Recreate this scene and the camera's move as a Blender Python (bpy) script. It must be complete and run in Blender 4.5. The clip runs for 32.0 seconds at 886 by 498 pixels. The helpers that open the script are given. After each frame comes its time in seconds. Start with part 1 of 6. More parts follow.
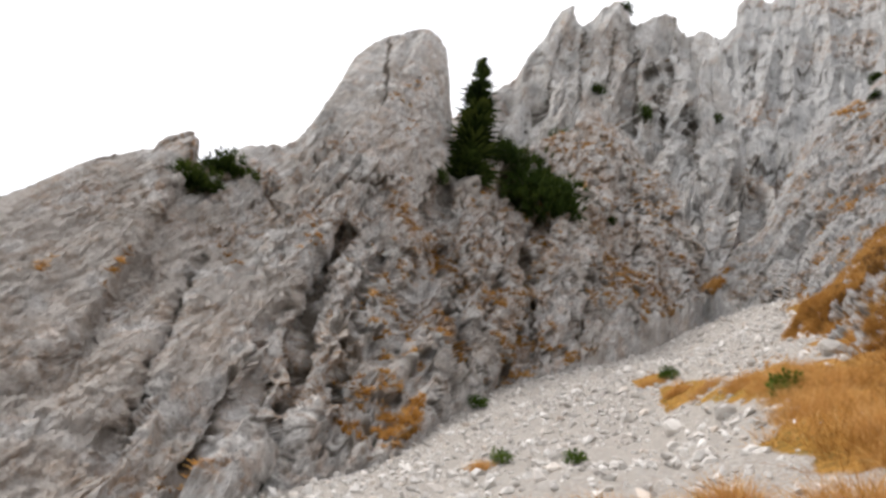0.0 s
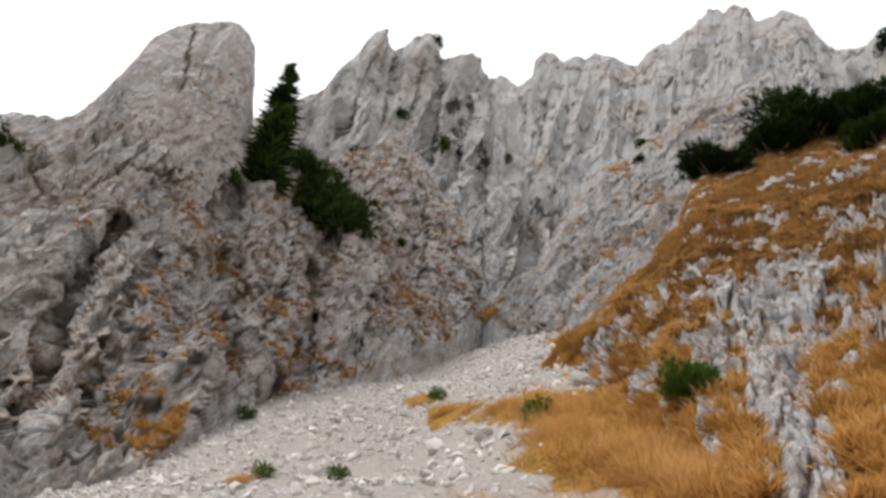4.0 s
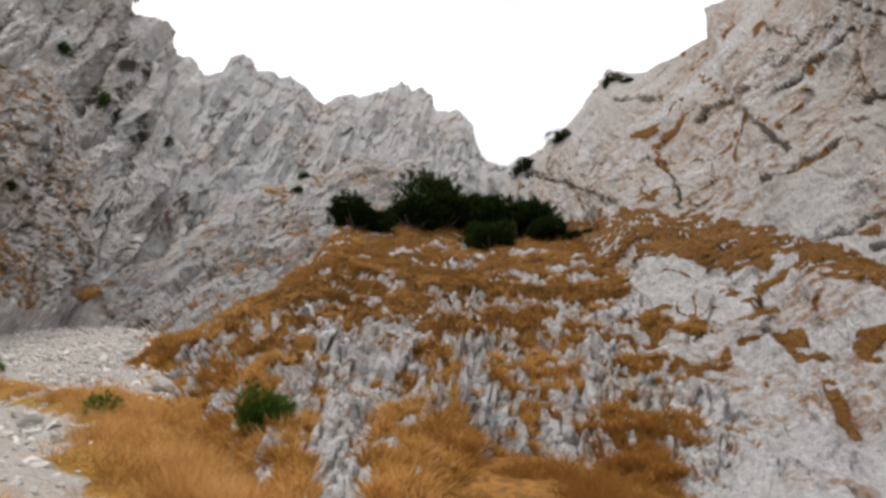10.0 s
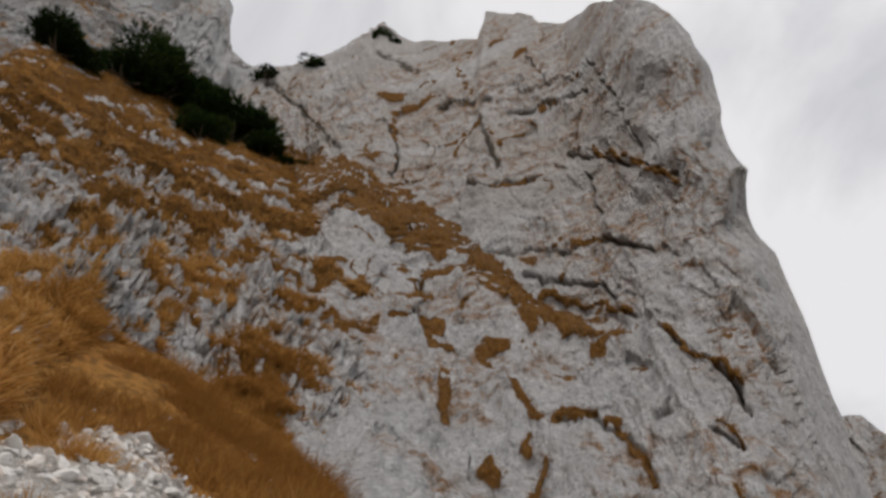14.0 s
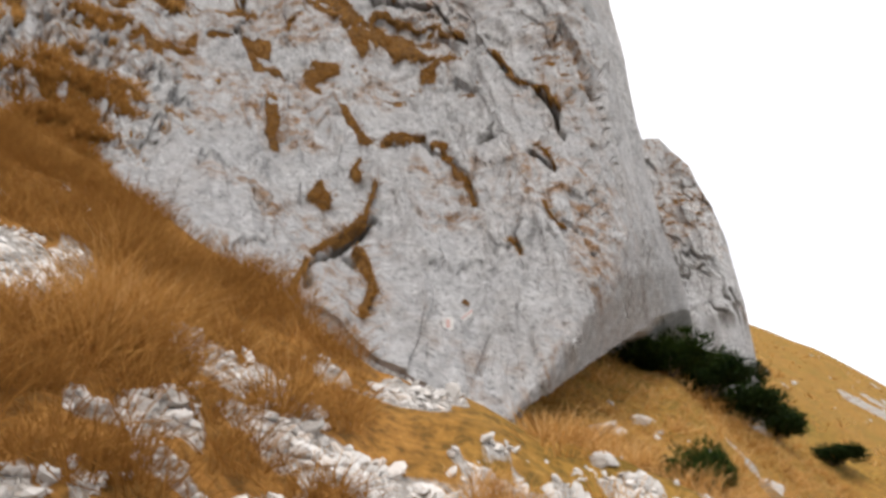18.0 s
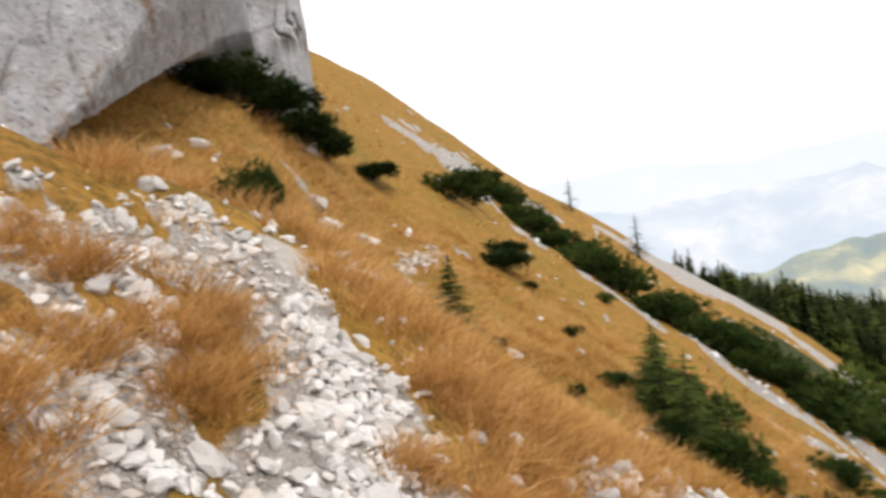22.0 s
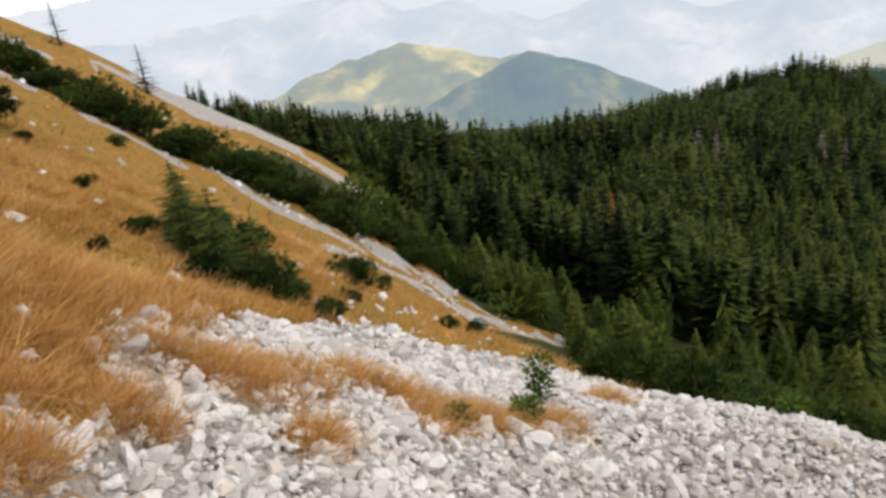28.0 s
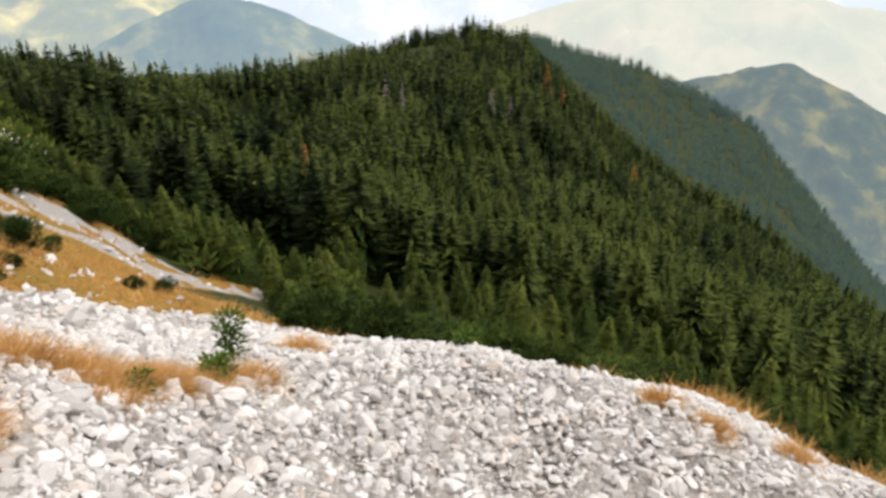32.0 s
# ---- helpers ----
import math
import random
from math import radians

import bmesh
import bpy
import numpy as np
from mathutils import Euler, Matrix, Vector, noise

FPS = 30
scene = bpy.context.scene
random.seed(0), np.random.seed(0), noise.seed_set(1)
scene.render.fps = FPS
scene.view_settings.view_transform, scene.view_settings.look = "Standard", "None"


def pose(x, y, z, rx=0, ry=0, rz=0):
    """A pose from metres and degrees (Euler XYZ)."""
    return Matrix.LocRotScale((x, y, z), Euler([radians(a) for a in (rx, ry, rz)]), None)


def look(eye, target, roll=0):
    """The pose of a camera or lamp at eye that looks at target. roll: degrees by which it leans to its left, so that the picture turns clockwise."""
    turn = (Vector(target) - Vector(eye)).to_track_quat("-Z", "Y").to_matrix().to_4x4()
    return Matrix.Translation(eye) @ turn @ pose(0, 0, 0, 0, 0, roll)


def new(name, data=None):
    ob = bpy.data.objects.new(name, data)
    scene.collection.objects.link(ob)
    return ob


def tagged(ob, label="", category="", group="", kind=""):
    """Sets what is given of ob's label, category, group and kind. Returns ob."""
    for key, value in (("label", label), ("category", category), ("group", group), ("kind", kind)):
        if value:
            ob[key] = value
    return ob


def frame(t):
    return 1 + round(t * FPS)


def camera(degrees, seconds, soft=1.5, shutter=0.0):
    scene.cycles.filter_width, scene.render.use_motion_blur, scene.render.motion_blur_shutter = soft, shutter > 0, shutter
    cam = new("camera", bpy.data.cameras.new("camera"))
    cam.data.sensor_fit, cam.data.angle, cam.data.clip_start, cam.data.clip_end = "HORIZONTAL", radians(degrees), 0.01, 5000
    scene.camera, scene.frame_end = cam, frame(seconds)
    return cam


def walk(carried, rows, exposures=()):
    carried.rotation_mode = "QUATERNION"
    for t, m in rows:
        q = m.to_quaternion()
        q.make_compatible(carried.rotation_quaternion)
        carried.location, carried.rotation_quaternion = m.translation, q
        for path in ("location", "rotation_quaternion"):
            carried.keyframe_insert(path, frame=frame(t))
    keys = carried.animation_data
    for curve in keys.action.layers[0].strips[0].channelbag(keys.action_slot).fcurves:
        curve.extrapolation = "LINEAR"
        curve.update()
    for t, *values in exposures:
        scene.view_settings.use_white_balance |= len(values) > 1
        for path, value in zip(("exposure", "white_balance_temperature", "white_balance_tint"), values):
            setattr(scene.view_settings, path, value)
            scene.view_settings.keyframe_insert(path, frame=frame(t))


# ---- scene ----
# The camera turns to the right on the spot, held a little in front of the one who carries it.
EYE = 1.6
ROWS = (
    (0, 125.86, -13.54, -9.60), (0.5, 127.63, -13.24, -12.20), (1, 128.47, -12.60, -14.60), (1.5, 128.80, -11.90, -16.90),
    (2, 130.11, -11.99, -20.01), (2.5, 130.13, -10.86, -22.63), (3, 130.92, -10.41, -25.46), (3.5, 130.38, -9.11, -25.91),
    (5.5, 130.53, -8.41, -30.55), (6, 130.48, -8.07, -33.05), (6.5, 130.64, -8.66, -36.56), (7, 131.12, -7.75, -39.53),
    (7.5, 131.39, -5.77, -43.81), (8, 133.00, -4.43, -45.44), (8.5, 134.04, -4.14, -45.95), (9, 134.66, -3.23, -49.52),
    (9.5, 135.48, -3.39, -55.32), (10, 135.35, -3.03, -59.39), (10.5, 135.89, -3.11, -63.57), (11, 136.44, -3.62, -68.92),
    (11.5, 135.86, -4.96, -75.86), (12, 135.97, -5.85, -83.38), (12.5, 133.63, -4.83, -86.50), (13, 132.03, -4.22, -88.11),
    (13.5, 131.50, -3.63, -89.66), (14, 131.81, -3.31, -91.49), (14.5, 128.73, -0.80, -93.61), (15, 125.26, 0.69, -97.06),
    (15.5, 122.39, 2.41, -96.16), (17.5, 114.26, 3.89, -97.49), (18, 110.76, 3.33, -102.39), (18.5, 107.01, 3.44, -106.30),
    (19, 105.01, 3.81, -110.78), (19.5, 101.48, 4.59, -111.32), (20, 96.28, 5.05, -113.47), (20.5, 94.41, 5.49, -117.53),
    (21, 90.47, 6.24, -121.63), (21.5, 88.47, 6.53, -126.21), (22, 86.40, 7.25, -134.73), (22.5, 83.72, 8.21, -140.79),
    (23, 80.68, 8.77, -145.86), (23.5, 78.53, 7.78, -150.65), (24, 75.65, 7.04, -153.96), (24.5, 74.46, 6.54, -157.71),
    (25, 71.84, 6.64, -160.19), (25.5, 71.13, 6.51, -162.04), (27.5, 69.13, 6.45, -169.28), (28, 68.75, 7.25, -171.47),
    (28.5, 68.75, 5.95, -174.38), (29, 68.26, 5.38, -177.72), (29.5, 67.12, 4.49, -181.22), (30, 66.45, 2.86, -183.91),
    (30.5, 65.92, 1.36, -184.88), (31, 64.25, -1.14, -185.93), (31.5, 63.77, -0.81, -190.15), (32, 63.63, -0.40, -193.58),
)
cam = camera(62.03, 32.0, soft=3.0, shutter=0.4)
path = []
for t, rx, ry, rz in ROWS:
    turn = pose(0, 0, 0, rx, ry, rz)
    ahead = turn.to_3x3() @ Vector((0, 0, -1))
    ahead.z = 0
    ahead.normalize()
    path.append((t, Matrix.Translation(ahead * 0.15 + Vector((0, 0, EYE))) @ turn))
walk(cam, path, exposures=((0, 0.42, 6600, 11.5), (3, 0.26, 6600, 11.5), (5.5, 0.2, 6600, 11.5), (10, 0.14, 6600, 11.5), (12, 0.12, 6600, 11.5), (14, -0.58, 6600, 11.5), (15.5, -0.36, 6600, 11.5), (17.5, 0.2, 6600, 11.5), (19, 0.15, 6600, 11.5), (21.5, 0.18, 6600, 11.5), (24, -0.08, 6600, 11.5), (28, -0.1, 6600, 11.5), (30, -0.12, 6600, 11.5), (32, 0.28, 6600, 11.5)))

# ---- sky and sun: thin bright overcast ----
SUN_AZ, SUN_EL = 285.0, 50.0
world = bpy.data.worlds.new("world")
scene.world = world
world.use_nodes = True
wt = world.node_tree
wt.nodes.clear()


def wire(tree, kind, **inputs):
    """Adds a node; keyword values set properties, a dict 'to' sets inputs by name or number (value or socket)."""
    node = tree.nodes.new(kind)
    links = inputs.pop("to", {})
    for key, value in inputs.items():
        setattr(node, key, value)
    for key, value in links.items():
        sock = node.inputs[key]
        if isinstance(value, bpy.types.NodeSocket):
            tree.links.new(value, sock)
        else:
            sock.default_value = value
    return node


sky = wire(wt, "ShaderNodeTexSky", sky_type="NISHITA", sun_disc=False, sun_elevation=radians(SUN_EL), sun_rotation=radians(SUN_AZ), altitude=1500.0)
geo = wire(wt, "ShaderNodeTexCoord")
cloud = wire(wt, "ShaderNodeTexNoise", to={"Vector": geo.outputs["Generated"], "Scale": 2.6, "Detail": 6.0, "Roughness": 0.55, "Distortion": 0.4})
cover = wire(wt, "ShaderNodeMapRange", to={"Value": cloud.outputs["Fac"], "From Min": 0.36, "From Max": 0.54, "To Min": 0.72, "To Max": 1.0})
lit_sky = wire(wt, "ShaderNodeVectorMath", operation="SCALE", to={0: sky.outputs["Color"], "Scale": 0.12})
tone = wire(wt, "ShaderNodeMix", data_type="RGBA", to={"Factor": cover.outputs["Result"], "A": lit_sky.outputs["Vector"], "B": (1.18, 1.19, 1.22, 1.0)})
back = wire(wt, "ShaderNodeBackground", to={"Color": tone.outputs["Result"], "Strength": 1.0})
wt.links.new(back.outputs[0], wire(wt, "ShaderNodeOutputWorld").inputs["Surface"])

sun_data = bpy.data.lights.new("sun", "SUN")
sun_data.energy, sun_data.angle, sun_data.color = 2.0, radians(16), (1.0, 0.96, 0.9)
sun = new("sun", sun_data)
sa, se = radians(SUN_AZ), radians(SUN_EL)
sun.matrix_world = look((60 * math.sin(sa) * math.cos(se), 60 * math.cos(sa) * math.cos(se), 60 * math.sin(se)), (0, 0, 0))

# ---- materials ----
def material(name):
    m = bpy.data.materials.new(name)
    m.use_nodes = True
    m.node_tree.nodes.clear()
    return m, m.node_tree


def finish(tree, color, rough=0.9, bump=None, strength=0.4, distance=0.05, spec=0.2, through_light=None):
    to = {"Base Color": color, "Roughness": rough, "Specular IOR Level": spec}
    if bump is not None:
        to["Normal"] = wire(tree, "ShaderNodeBump", to={"Height": bump, "Strength": strength, "Distance": distance}).outputs[0]
    shader = wire(tree, "ShaderNodeBsdfPrincipled", to=to).outputs[0]
    if through_light is not None:
        thin = wire(tree, "ShaderNodeBsdfTranslucent", to={"Color": color}).outputs[0]
        shader = wire(tree, "ShaderNodeMixShader", to={0: through_light, 1: shader, 2: thin}).outputs[0]
    tree.links.new(shader, wire(tree, "ShaderNodeOutputMaterial").inputs["Surface"])


def noise_of(tree, scale, detail=5.0, rough=0.6, stretch=None, distortion=0.0, lean=0.0):
    vec = wire(tree, "ShaderNodeTexCoord").outputs["Object"]
    if lean:
        vec = wire(tree, "ShaderNodeMapping", to={"Vector": vec, "Rotation": (0, -radians(lean), 0)}).outputs[0]
    if stretch:
        vec = wire(tree, "ShaderNodeMapping", to={"Vector": vec, "Scale": stretch}).outputs[0]
    return wire(tree, "ShaderNodeTexNoise", to={"Vector": vec, "Scale": scale, "Detail": detail, "Roughness": rough, "Distortion": distortion}).outputs["Fac"]


def ramp(tree, fac, *stops):
    node = wire(tree, "ShaderNodeValToRGB", to={0: fac})
    els = node.color_ramp.elements
    while len(els) < len(stops):
        els.new(0.5)
    for e, (p, c) in zip(els, stops):
        e.position, e.color = p, (*c, 1.0)
    return node.outputs[0]


def blend(tree, fac, a, b, mode="MIX"):
    return wire(tree, "ShaderNodeMix", data_type="RGBA", blend_type=mode, to={"Factor": fac, "A": a, "B": b}).outputs["Result"]


def attr(tree, name):
    return wire(tree, "ShaderNodeAttribute", attribute_name=name).outputs["Fac"]


def steep(tree, value, low, high):
    return wire(tree, "ShaderNodeMapRange", to={"Value": value, "From Min": low, "From Max": high}).outputs["Result"]


def rock_material(name, pale, dark, warm, grain, warm_share=0.35, lean=0.0, long=0.34):
    """Limestone: grey, with streaks running down, warm stains, lichen specks and grass where the attribute says so;
    crest highlights and dark hollows are painted in.
    """
    m, t = material(name)
    big = noise_of(t, 0.35 * grain, 6.0, 0.65)
    streak = noise_of(t, 1.5 * grain, 7.0, 0.72, (1.7, 1.7, long), lean=lean)
    flute = noise_of(t, 5.0 * grain, 5.0, 0.7, (1.6, 1.6, long * 1.2), lean=lean)
    fine = noise_of(t, 9.0 * grain, 6.0, 0.75)
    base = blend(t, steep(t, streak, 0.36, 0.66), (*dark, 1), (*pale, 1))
    # Flute hollows get shade and flute crests highlights, put into the colour.
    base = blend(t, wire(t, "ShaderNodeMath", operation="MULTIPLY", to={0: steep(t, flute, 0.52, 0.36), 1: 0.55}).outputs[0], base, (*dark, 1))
    base = blend(t, steep(t, big, 0.42, 0.7), base, blend(t, 0.45, base, (*dark, 1)))
    base = blend(t, wire(t, "ShaderNodeMath", operation="MULTIPLY", to={0: steep(t, noise_of(t, 0.9 * grain, 5.0, 0.7), 0.5, 0.68), 1: warm_share}).outputs[0], base, (*warm, 1))
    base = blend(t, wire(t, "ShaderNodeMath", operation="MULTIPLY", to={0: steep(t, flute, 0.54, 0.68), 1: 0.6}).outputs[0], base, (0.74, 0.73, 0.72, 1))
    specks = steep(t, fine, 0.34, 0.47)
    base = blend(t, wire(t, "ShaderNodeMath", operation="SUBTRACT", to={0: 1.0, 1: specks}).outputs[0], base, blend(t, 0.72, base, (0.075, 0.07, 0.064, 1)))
    base = blend(t, attr(t, "tan"), base, blend(t, 0.62, base, blend(t, steep(t, big, 0.35, 0.65), (0.3, 0.255, 0.215, 1), (0.46, 0.41, 0.365, 1))))
    mottle = noise_of(t, 2.4 * grain, 5.0, 0.7, (1.0, 1.0, 1.6))
    base = blend(t, wire(t, "ShaderNodeMath", operation="MULTIPLY", to={0: attr(t, "rust"), 1: steep(t, mottle, 0.42, 0.6)}).outputs[0], base, blend(t, steep(t, fine, 0.4, 0.6), (0.2, 0.1, 0.045, 1), (0.42, 0.25, 0.13, 1)))
    # Cracks are coloured dark, with the shade of the open clefts included.
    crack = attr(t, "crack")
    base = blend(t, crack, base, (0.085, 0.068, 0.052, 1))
    grass = attr(t, "grass")
    straw = ramp(t, noise_of(t, 5.0 * grain, 4.0, 0.7), (0.25, (0.05, 0.03, 0.011)), (0.5, (0.18, 0.085, 0.022)), (0.75, (0.31, 0.16, 0.042)))
    edge = wire(t, "ShaderNodeMath", operation="ADD", to={0: grass, 1: wire(t, "ShaderNodeMath", operation="MULTIPLY_ADD", to={0: fine, 1: 0.8, 2: -0.4}).outputs[0]}).outputs[0]
    color = blend(t, steep(t, edge, 0.38, 0.56), base, straw)
    bump = wire(t, "ShaderNodeMath", operation="MULTIPLY_ADD", to={0: streak, 1: 2.2, 2: wire(t, "ShaderNodeMath", operation="MULTIPLY_ADD", to={0: flute, 1: 1.2, 2: wire(t, "ShaderNodeMath", operation="MULTIPLY", to={0: fine, 1: 0.5}).outputs[0]}).outputs[0]}).outputs[0]
    finish(t, color, 0.92, bump, 0.9, 0.16 / grain, 0.15)
    return m


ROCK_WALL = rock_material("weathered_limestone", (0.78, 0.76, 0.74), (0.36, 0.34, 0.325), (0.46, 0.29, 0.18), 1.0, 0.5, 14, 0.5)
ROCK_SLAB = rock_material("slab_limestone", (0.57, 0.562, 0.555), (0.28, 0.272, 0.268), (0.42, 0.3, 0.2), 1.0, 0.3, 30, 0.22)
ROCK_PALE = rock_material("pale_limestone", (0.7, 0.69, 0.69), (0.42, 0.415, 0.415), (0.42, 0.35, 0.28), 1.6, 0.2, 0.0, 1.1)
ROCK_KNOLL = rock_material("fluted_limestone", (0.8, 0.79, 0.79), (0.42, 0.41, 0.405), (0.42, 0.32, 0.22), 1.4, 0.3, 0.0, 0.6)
# Pale, low-contrast tones put the haze of the far ridge into its colour.
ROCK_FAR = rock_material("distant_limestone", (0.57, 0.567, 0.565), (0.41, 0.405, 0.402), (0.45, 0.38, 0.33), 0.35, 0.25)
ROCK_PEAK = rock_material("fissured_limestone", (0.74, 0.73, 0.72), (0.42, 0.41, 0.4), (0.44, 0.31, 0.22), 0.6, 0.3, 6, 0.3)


def ground_material():
    """Scree, straw-coloured turf and forest floor, mixed by attributes of the sheet."""
    m, t = material("mountain_ground")
    n1 = noise_of(t, 3.0, 6.0, 0.7)
    n2 = noise_of(t, 22.0, 4.0, 0.7)
    n0 = noise_of(t, 0.25, 4.0, 0.6)
    place = wire(t, "ShaderNodeTexCoord").outputs["Object"]
    pebble = wire(t, "ShaderNodeTexVoronoi", to={"Vector": place, "Scale": 34.0, "Randomness": 1.0})
    edge = wire(t, "ShaderNodeTexVoronoi", feature="DISTANCE_TO_EDGE", to={"Vector": place, "Scale": 34.0})
    grey = wire(t, "ShaderNodeSeparateColor", to={0: pebble.outputs["Color"]}).outputs[0]
    gravel = ramp(t, grey, (0.0, (0.3, 0.275, 0.25)), (0.4, (0.42, 0.395, 0.37)), (0.75, (0.54, 0.515, 0.49)), (1.0, (0.45, 0.38, 0.32)))
    gravel = blend(t, steep(t, edge.outputs["Distance"], 0.1, 0.0), gravel, (0.34, 0.305, 0.27, 1))
    gravel = blend(t, wire(t, "ShaderNodeMath", operation="MULTIPLY", to={0: steep(t, n2, 0.5, 0.3), 1: 0.45}).outputs[0], gravel, (0.36, 0.32, 0.28, 1))
    gravel = blend(t, wire(t, "ShaderNodeMath", operation="MULTIPLY", to={0: steep(t, n1, 0.45, 0.75), 1: 0.35}).outputs[0], gravel, (0.5, 0.44, 0.38, 1))
    turf = ramp(t, n1, (0.25, (0.15, 0.08, 0.016)), (0.5, (0.35, 0.18, 0.036)), (0.75, (0.46, 0.26, 0.065)))
    n3 = noise_of(t, 9.0, 5.0, 0.75, (1.0, 1.0, 0.5))
    n4 = noise_of(t, 1.1, 5.0, 0.7)
    turf = blend(t, steep(t, n4, 0.55, 0.7), turf, (0.3, 0.13, 0.03, 1))
    turf = blend(t, steep(t, n4, 0.46, 0.33), turf, (0.21, 0.15, 0.03, 1))
    turf = blend(t, steep(t, n3, 0.54, 0.36), turf, (0.1, 0.06, 0.018, 1))
    turf = blend(t, steep(t, n3, 0.58, 0.75), turf, (0.52, 0.34, 0.12, 1))
    turf = blend(t, steep(t, n0, 0.45, 0.75), turf, blend(t, 0.5, turf, (0.13, 0.12, 0.02, 1)))
    turf = blend(t, wire(t, "ShaderNodeMath", operation="MULTIPLY", to={0: attr(t, "rust"), 1: 0.65}).outputs[0], turf, blend(t, steep(t, n3, 0.4, 0.66), (0.13, 0.06, 0.018, 1), (0.37, 0.165, 0.048, 1)))
    trodden = blend(t, 0.8, gravel, ramp(t, n2, (0.3, (0.34, 0.305, 0.27)), (0.7, (0.52, 0.475, 0.43))))
    wood = ramp(t, n1, (0.3, (0.022, 0.03, 0.009)), (0.7, (0.05, 0.055, 0.016)))
    mixing = wire(t, "ShaderNodeMath", operation="MULTIPLY_ADD", to={0: n1, 1: 0.9, 2: -0.45}).outputs[0]

    def share(name, low=0.42, high=0.58):
        return steep(t, wire(t, "ShaderNodeMath", operation="ADD", to={0: attr(t, name), 1: mixing}).outputs[0], low, high)

    color = blend(t, share("scree"), turf, gravel)
    color = blend(t, share("trail"), color, trodden)
    color = blend(t, share("wood"), color, wood)
    round_top = wire(t, "ShaderNodeMath", operation="MULTIPLY", to={0: steep(t, edge.outputs["Distance"], 0.0, 0.25), 1: share("scree")}).outputs[0]
    bump = wire(t, "ShaderNodeMath", operation="MULTIPLY_ADD", to={0: round_top, 1: 0.8, 2: wire(t, "ShaderNodeMath", operation="ADD", to={0: n1, 1: n2}).outputs[0]}).outputs[0]
    finish(t, color, 0.95, bump, 0.7, 0.04, 0.1)
    return m


GROUND = ground_material()


def stone_material():
    m, t = material("scree_stone")
    rnd = wire(t, "ShaderNodeAttribute", attribute_name="tint").outputs["Fac"]
    own = wire(t, "ShaderNodeObjectInfo").outputs["Random"]
    mix = wire(t, "ShaderNodeMath", operation="FRACT", to={0: wire(t, "ShaderNodeMath", operation="ADD", to={0: rnd, 1: own}).outputs[0]}).outputs[0]
    base = ramp(t, mix, (0.0, (0.42, 0.395, 0.37)), (0.35, (0.54, 0.515, 0.49)), (0.8, (0.68, 0.655, 0.63)), (1.0, (0.56, 0.49, 0.43)))
    n = noise_of(t, 30.0, 5.0, 0.7)
    color = blend(t, steep(t, n, 0.55, 0.75), base, blend(t, 0.5, base, (0.15, 0.13, 0.11, 1)))
    finish(t, color, 0.9, n, 0.5, 0.01, 0.2)
    return m


STONE = stone_material()


def leaf_material(name, low, mid, high, thin=0.25, scale=2.0):
    """Foliage and grass: tone by a per-plant attribute and a fine noise."""
    m, t = material(name)
    tint = wire(t, "ShaderNodeMath", operation="MULTIPLY_ADD", to={0: noise_of(t, scale, 3.0), 1: 0.7, 2: -0.35}).outputs[0]
    own = wire(t, "ShaderNodeMath", operation="MULTIPLY_ADD", to={0: wire(t, "ShaderNodeObjectInfo").outputs["Random"], 1: 0.34, 2: -0.17}).outputs[0]
    fac = wire(t, "ShaderNodeMath", operation="ADD", to={0: wire(t, "ShaderNodeMath", operation="ADD", to={0: attr(t, "tint"), 1: tint}).outputs[0], 1: own}).outputs[0]
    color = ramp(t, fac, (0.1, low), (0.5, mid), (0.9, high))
    finish(t, color, 0.8, None, spec=0.05, through_light=thin)
    return m


STRAW = leaf_material("dry_mountain_grass", (0.28, 0.135, 0.035), (0.57, 0.31, 0.092), (0.76, 0.5, 0.23), 0.4)
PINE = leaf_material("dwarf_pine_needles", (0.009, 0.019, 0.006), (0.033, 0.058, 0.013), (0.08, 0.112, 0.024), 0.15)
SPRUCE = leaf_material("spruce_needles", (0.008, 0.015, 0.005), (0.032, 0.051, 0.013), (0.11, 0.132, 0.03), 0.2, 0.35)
YOUNG = leaf_material("young_spruce_needles", (0.013, 0.024, 0.006), (0.045, 0.068, 0.014), (0.135, 0.15, 0.028), 0.2, 0.5)
OCHRE = leaf_material("ochre_foliage", (0.1, 0.05, 0.015), (0.24, 0.11, 0.025), (0.36, 0.2, 0.05), 0.2)
DEAD = leaf_material("dead_twigs", (0.12, 0.1, 0.085), (0.2, 0.17, 0.14), (0.28, 0.24, 0.2), 0.05)
THICKET = leaf_material("thicket_needles", (0.016, 0.03, 0.007), (0.052, 0.08, 0.016), (0.125, 0.145, 0.028), 0.2, 0.6)
BROAD = leaf_material("green_leaves", (0.03, 0.06, 0.01), (0.07, 0.12, 0.02), (0.13, 0.18, 0.03), 0.3)


def bark_material():
    m, t = material("bark")
    n = noise_of(t, 8.0, 5.0, 0.7, (1, 1, 0.2))
    finish(t, ramp(t, n, (0.3, (0.05, 0.04, 0.03)), (0.7, (0.16, 0.13, 0.1))), 0.95, n, 0.6, 0.02)
    return m


BARK = bark_material()


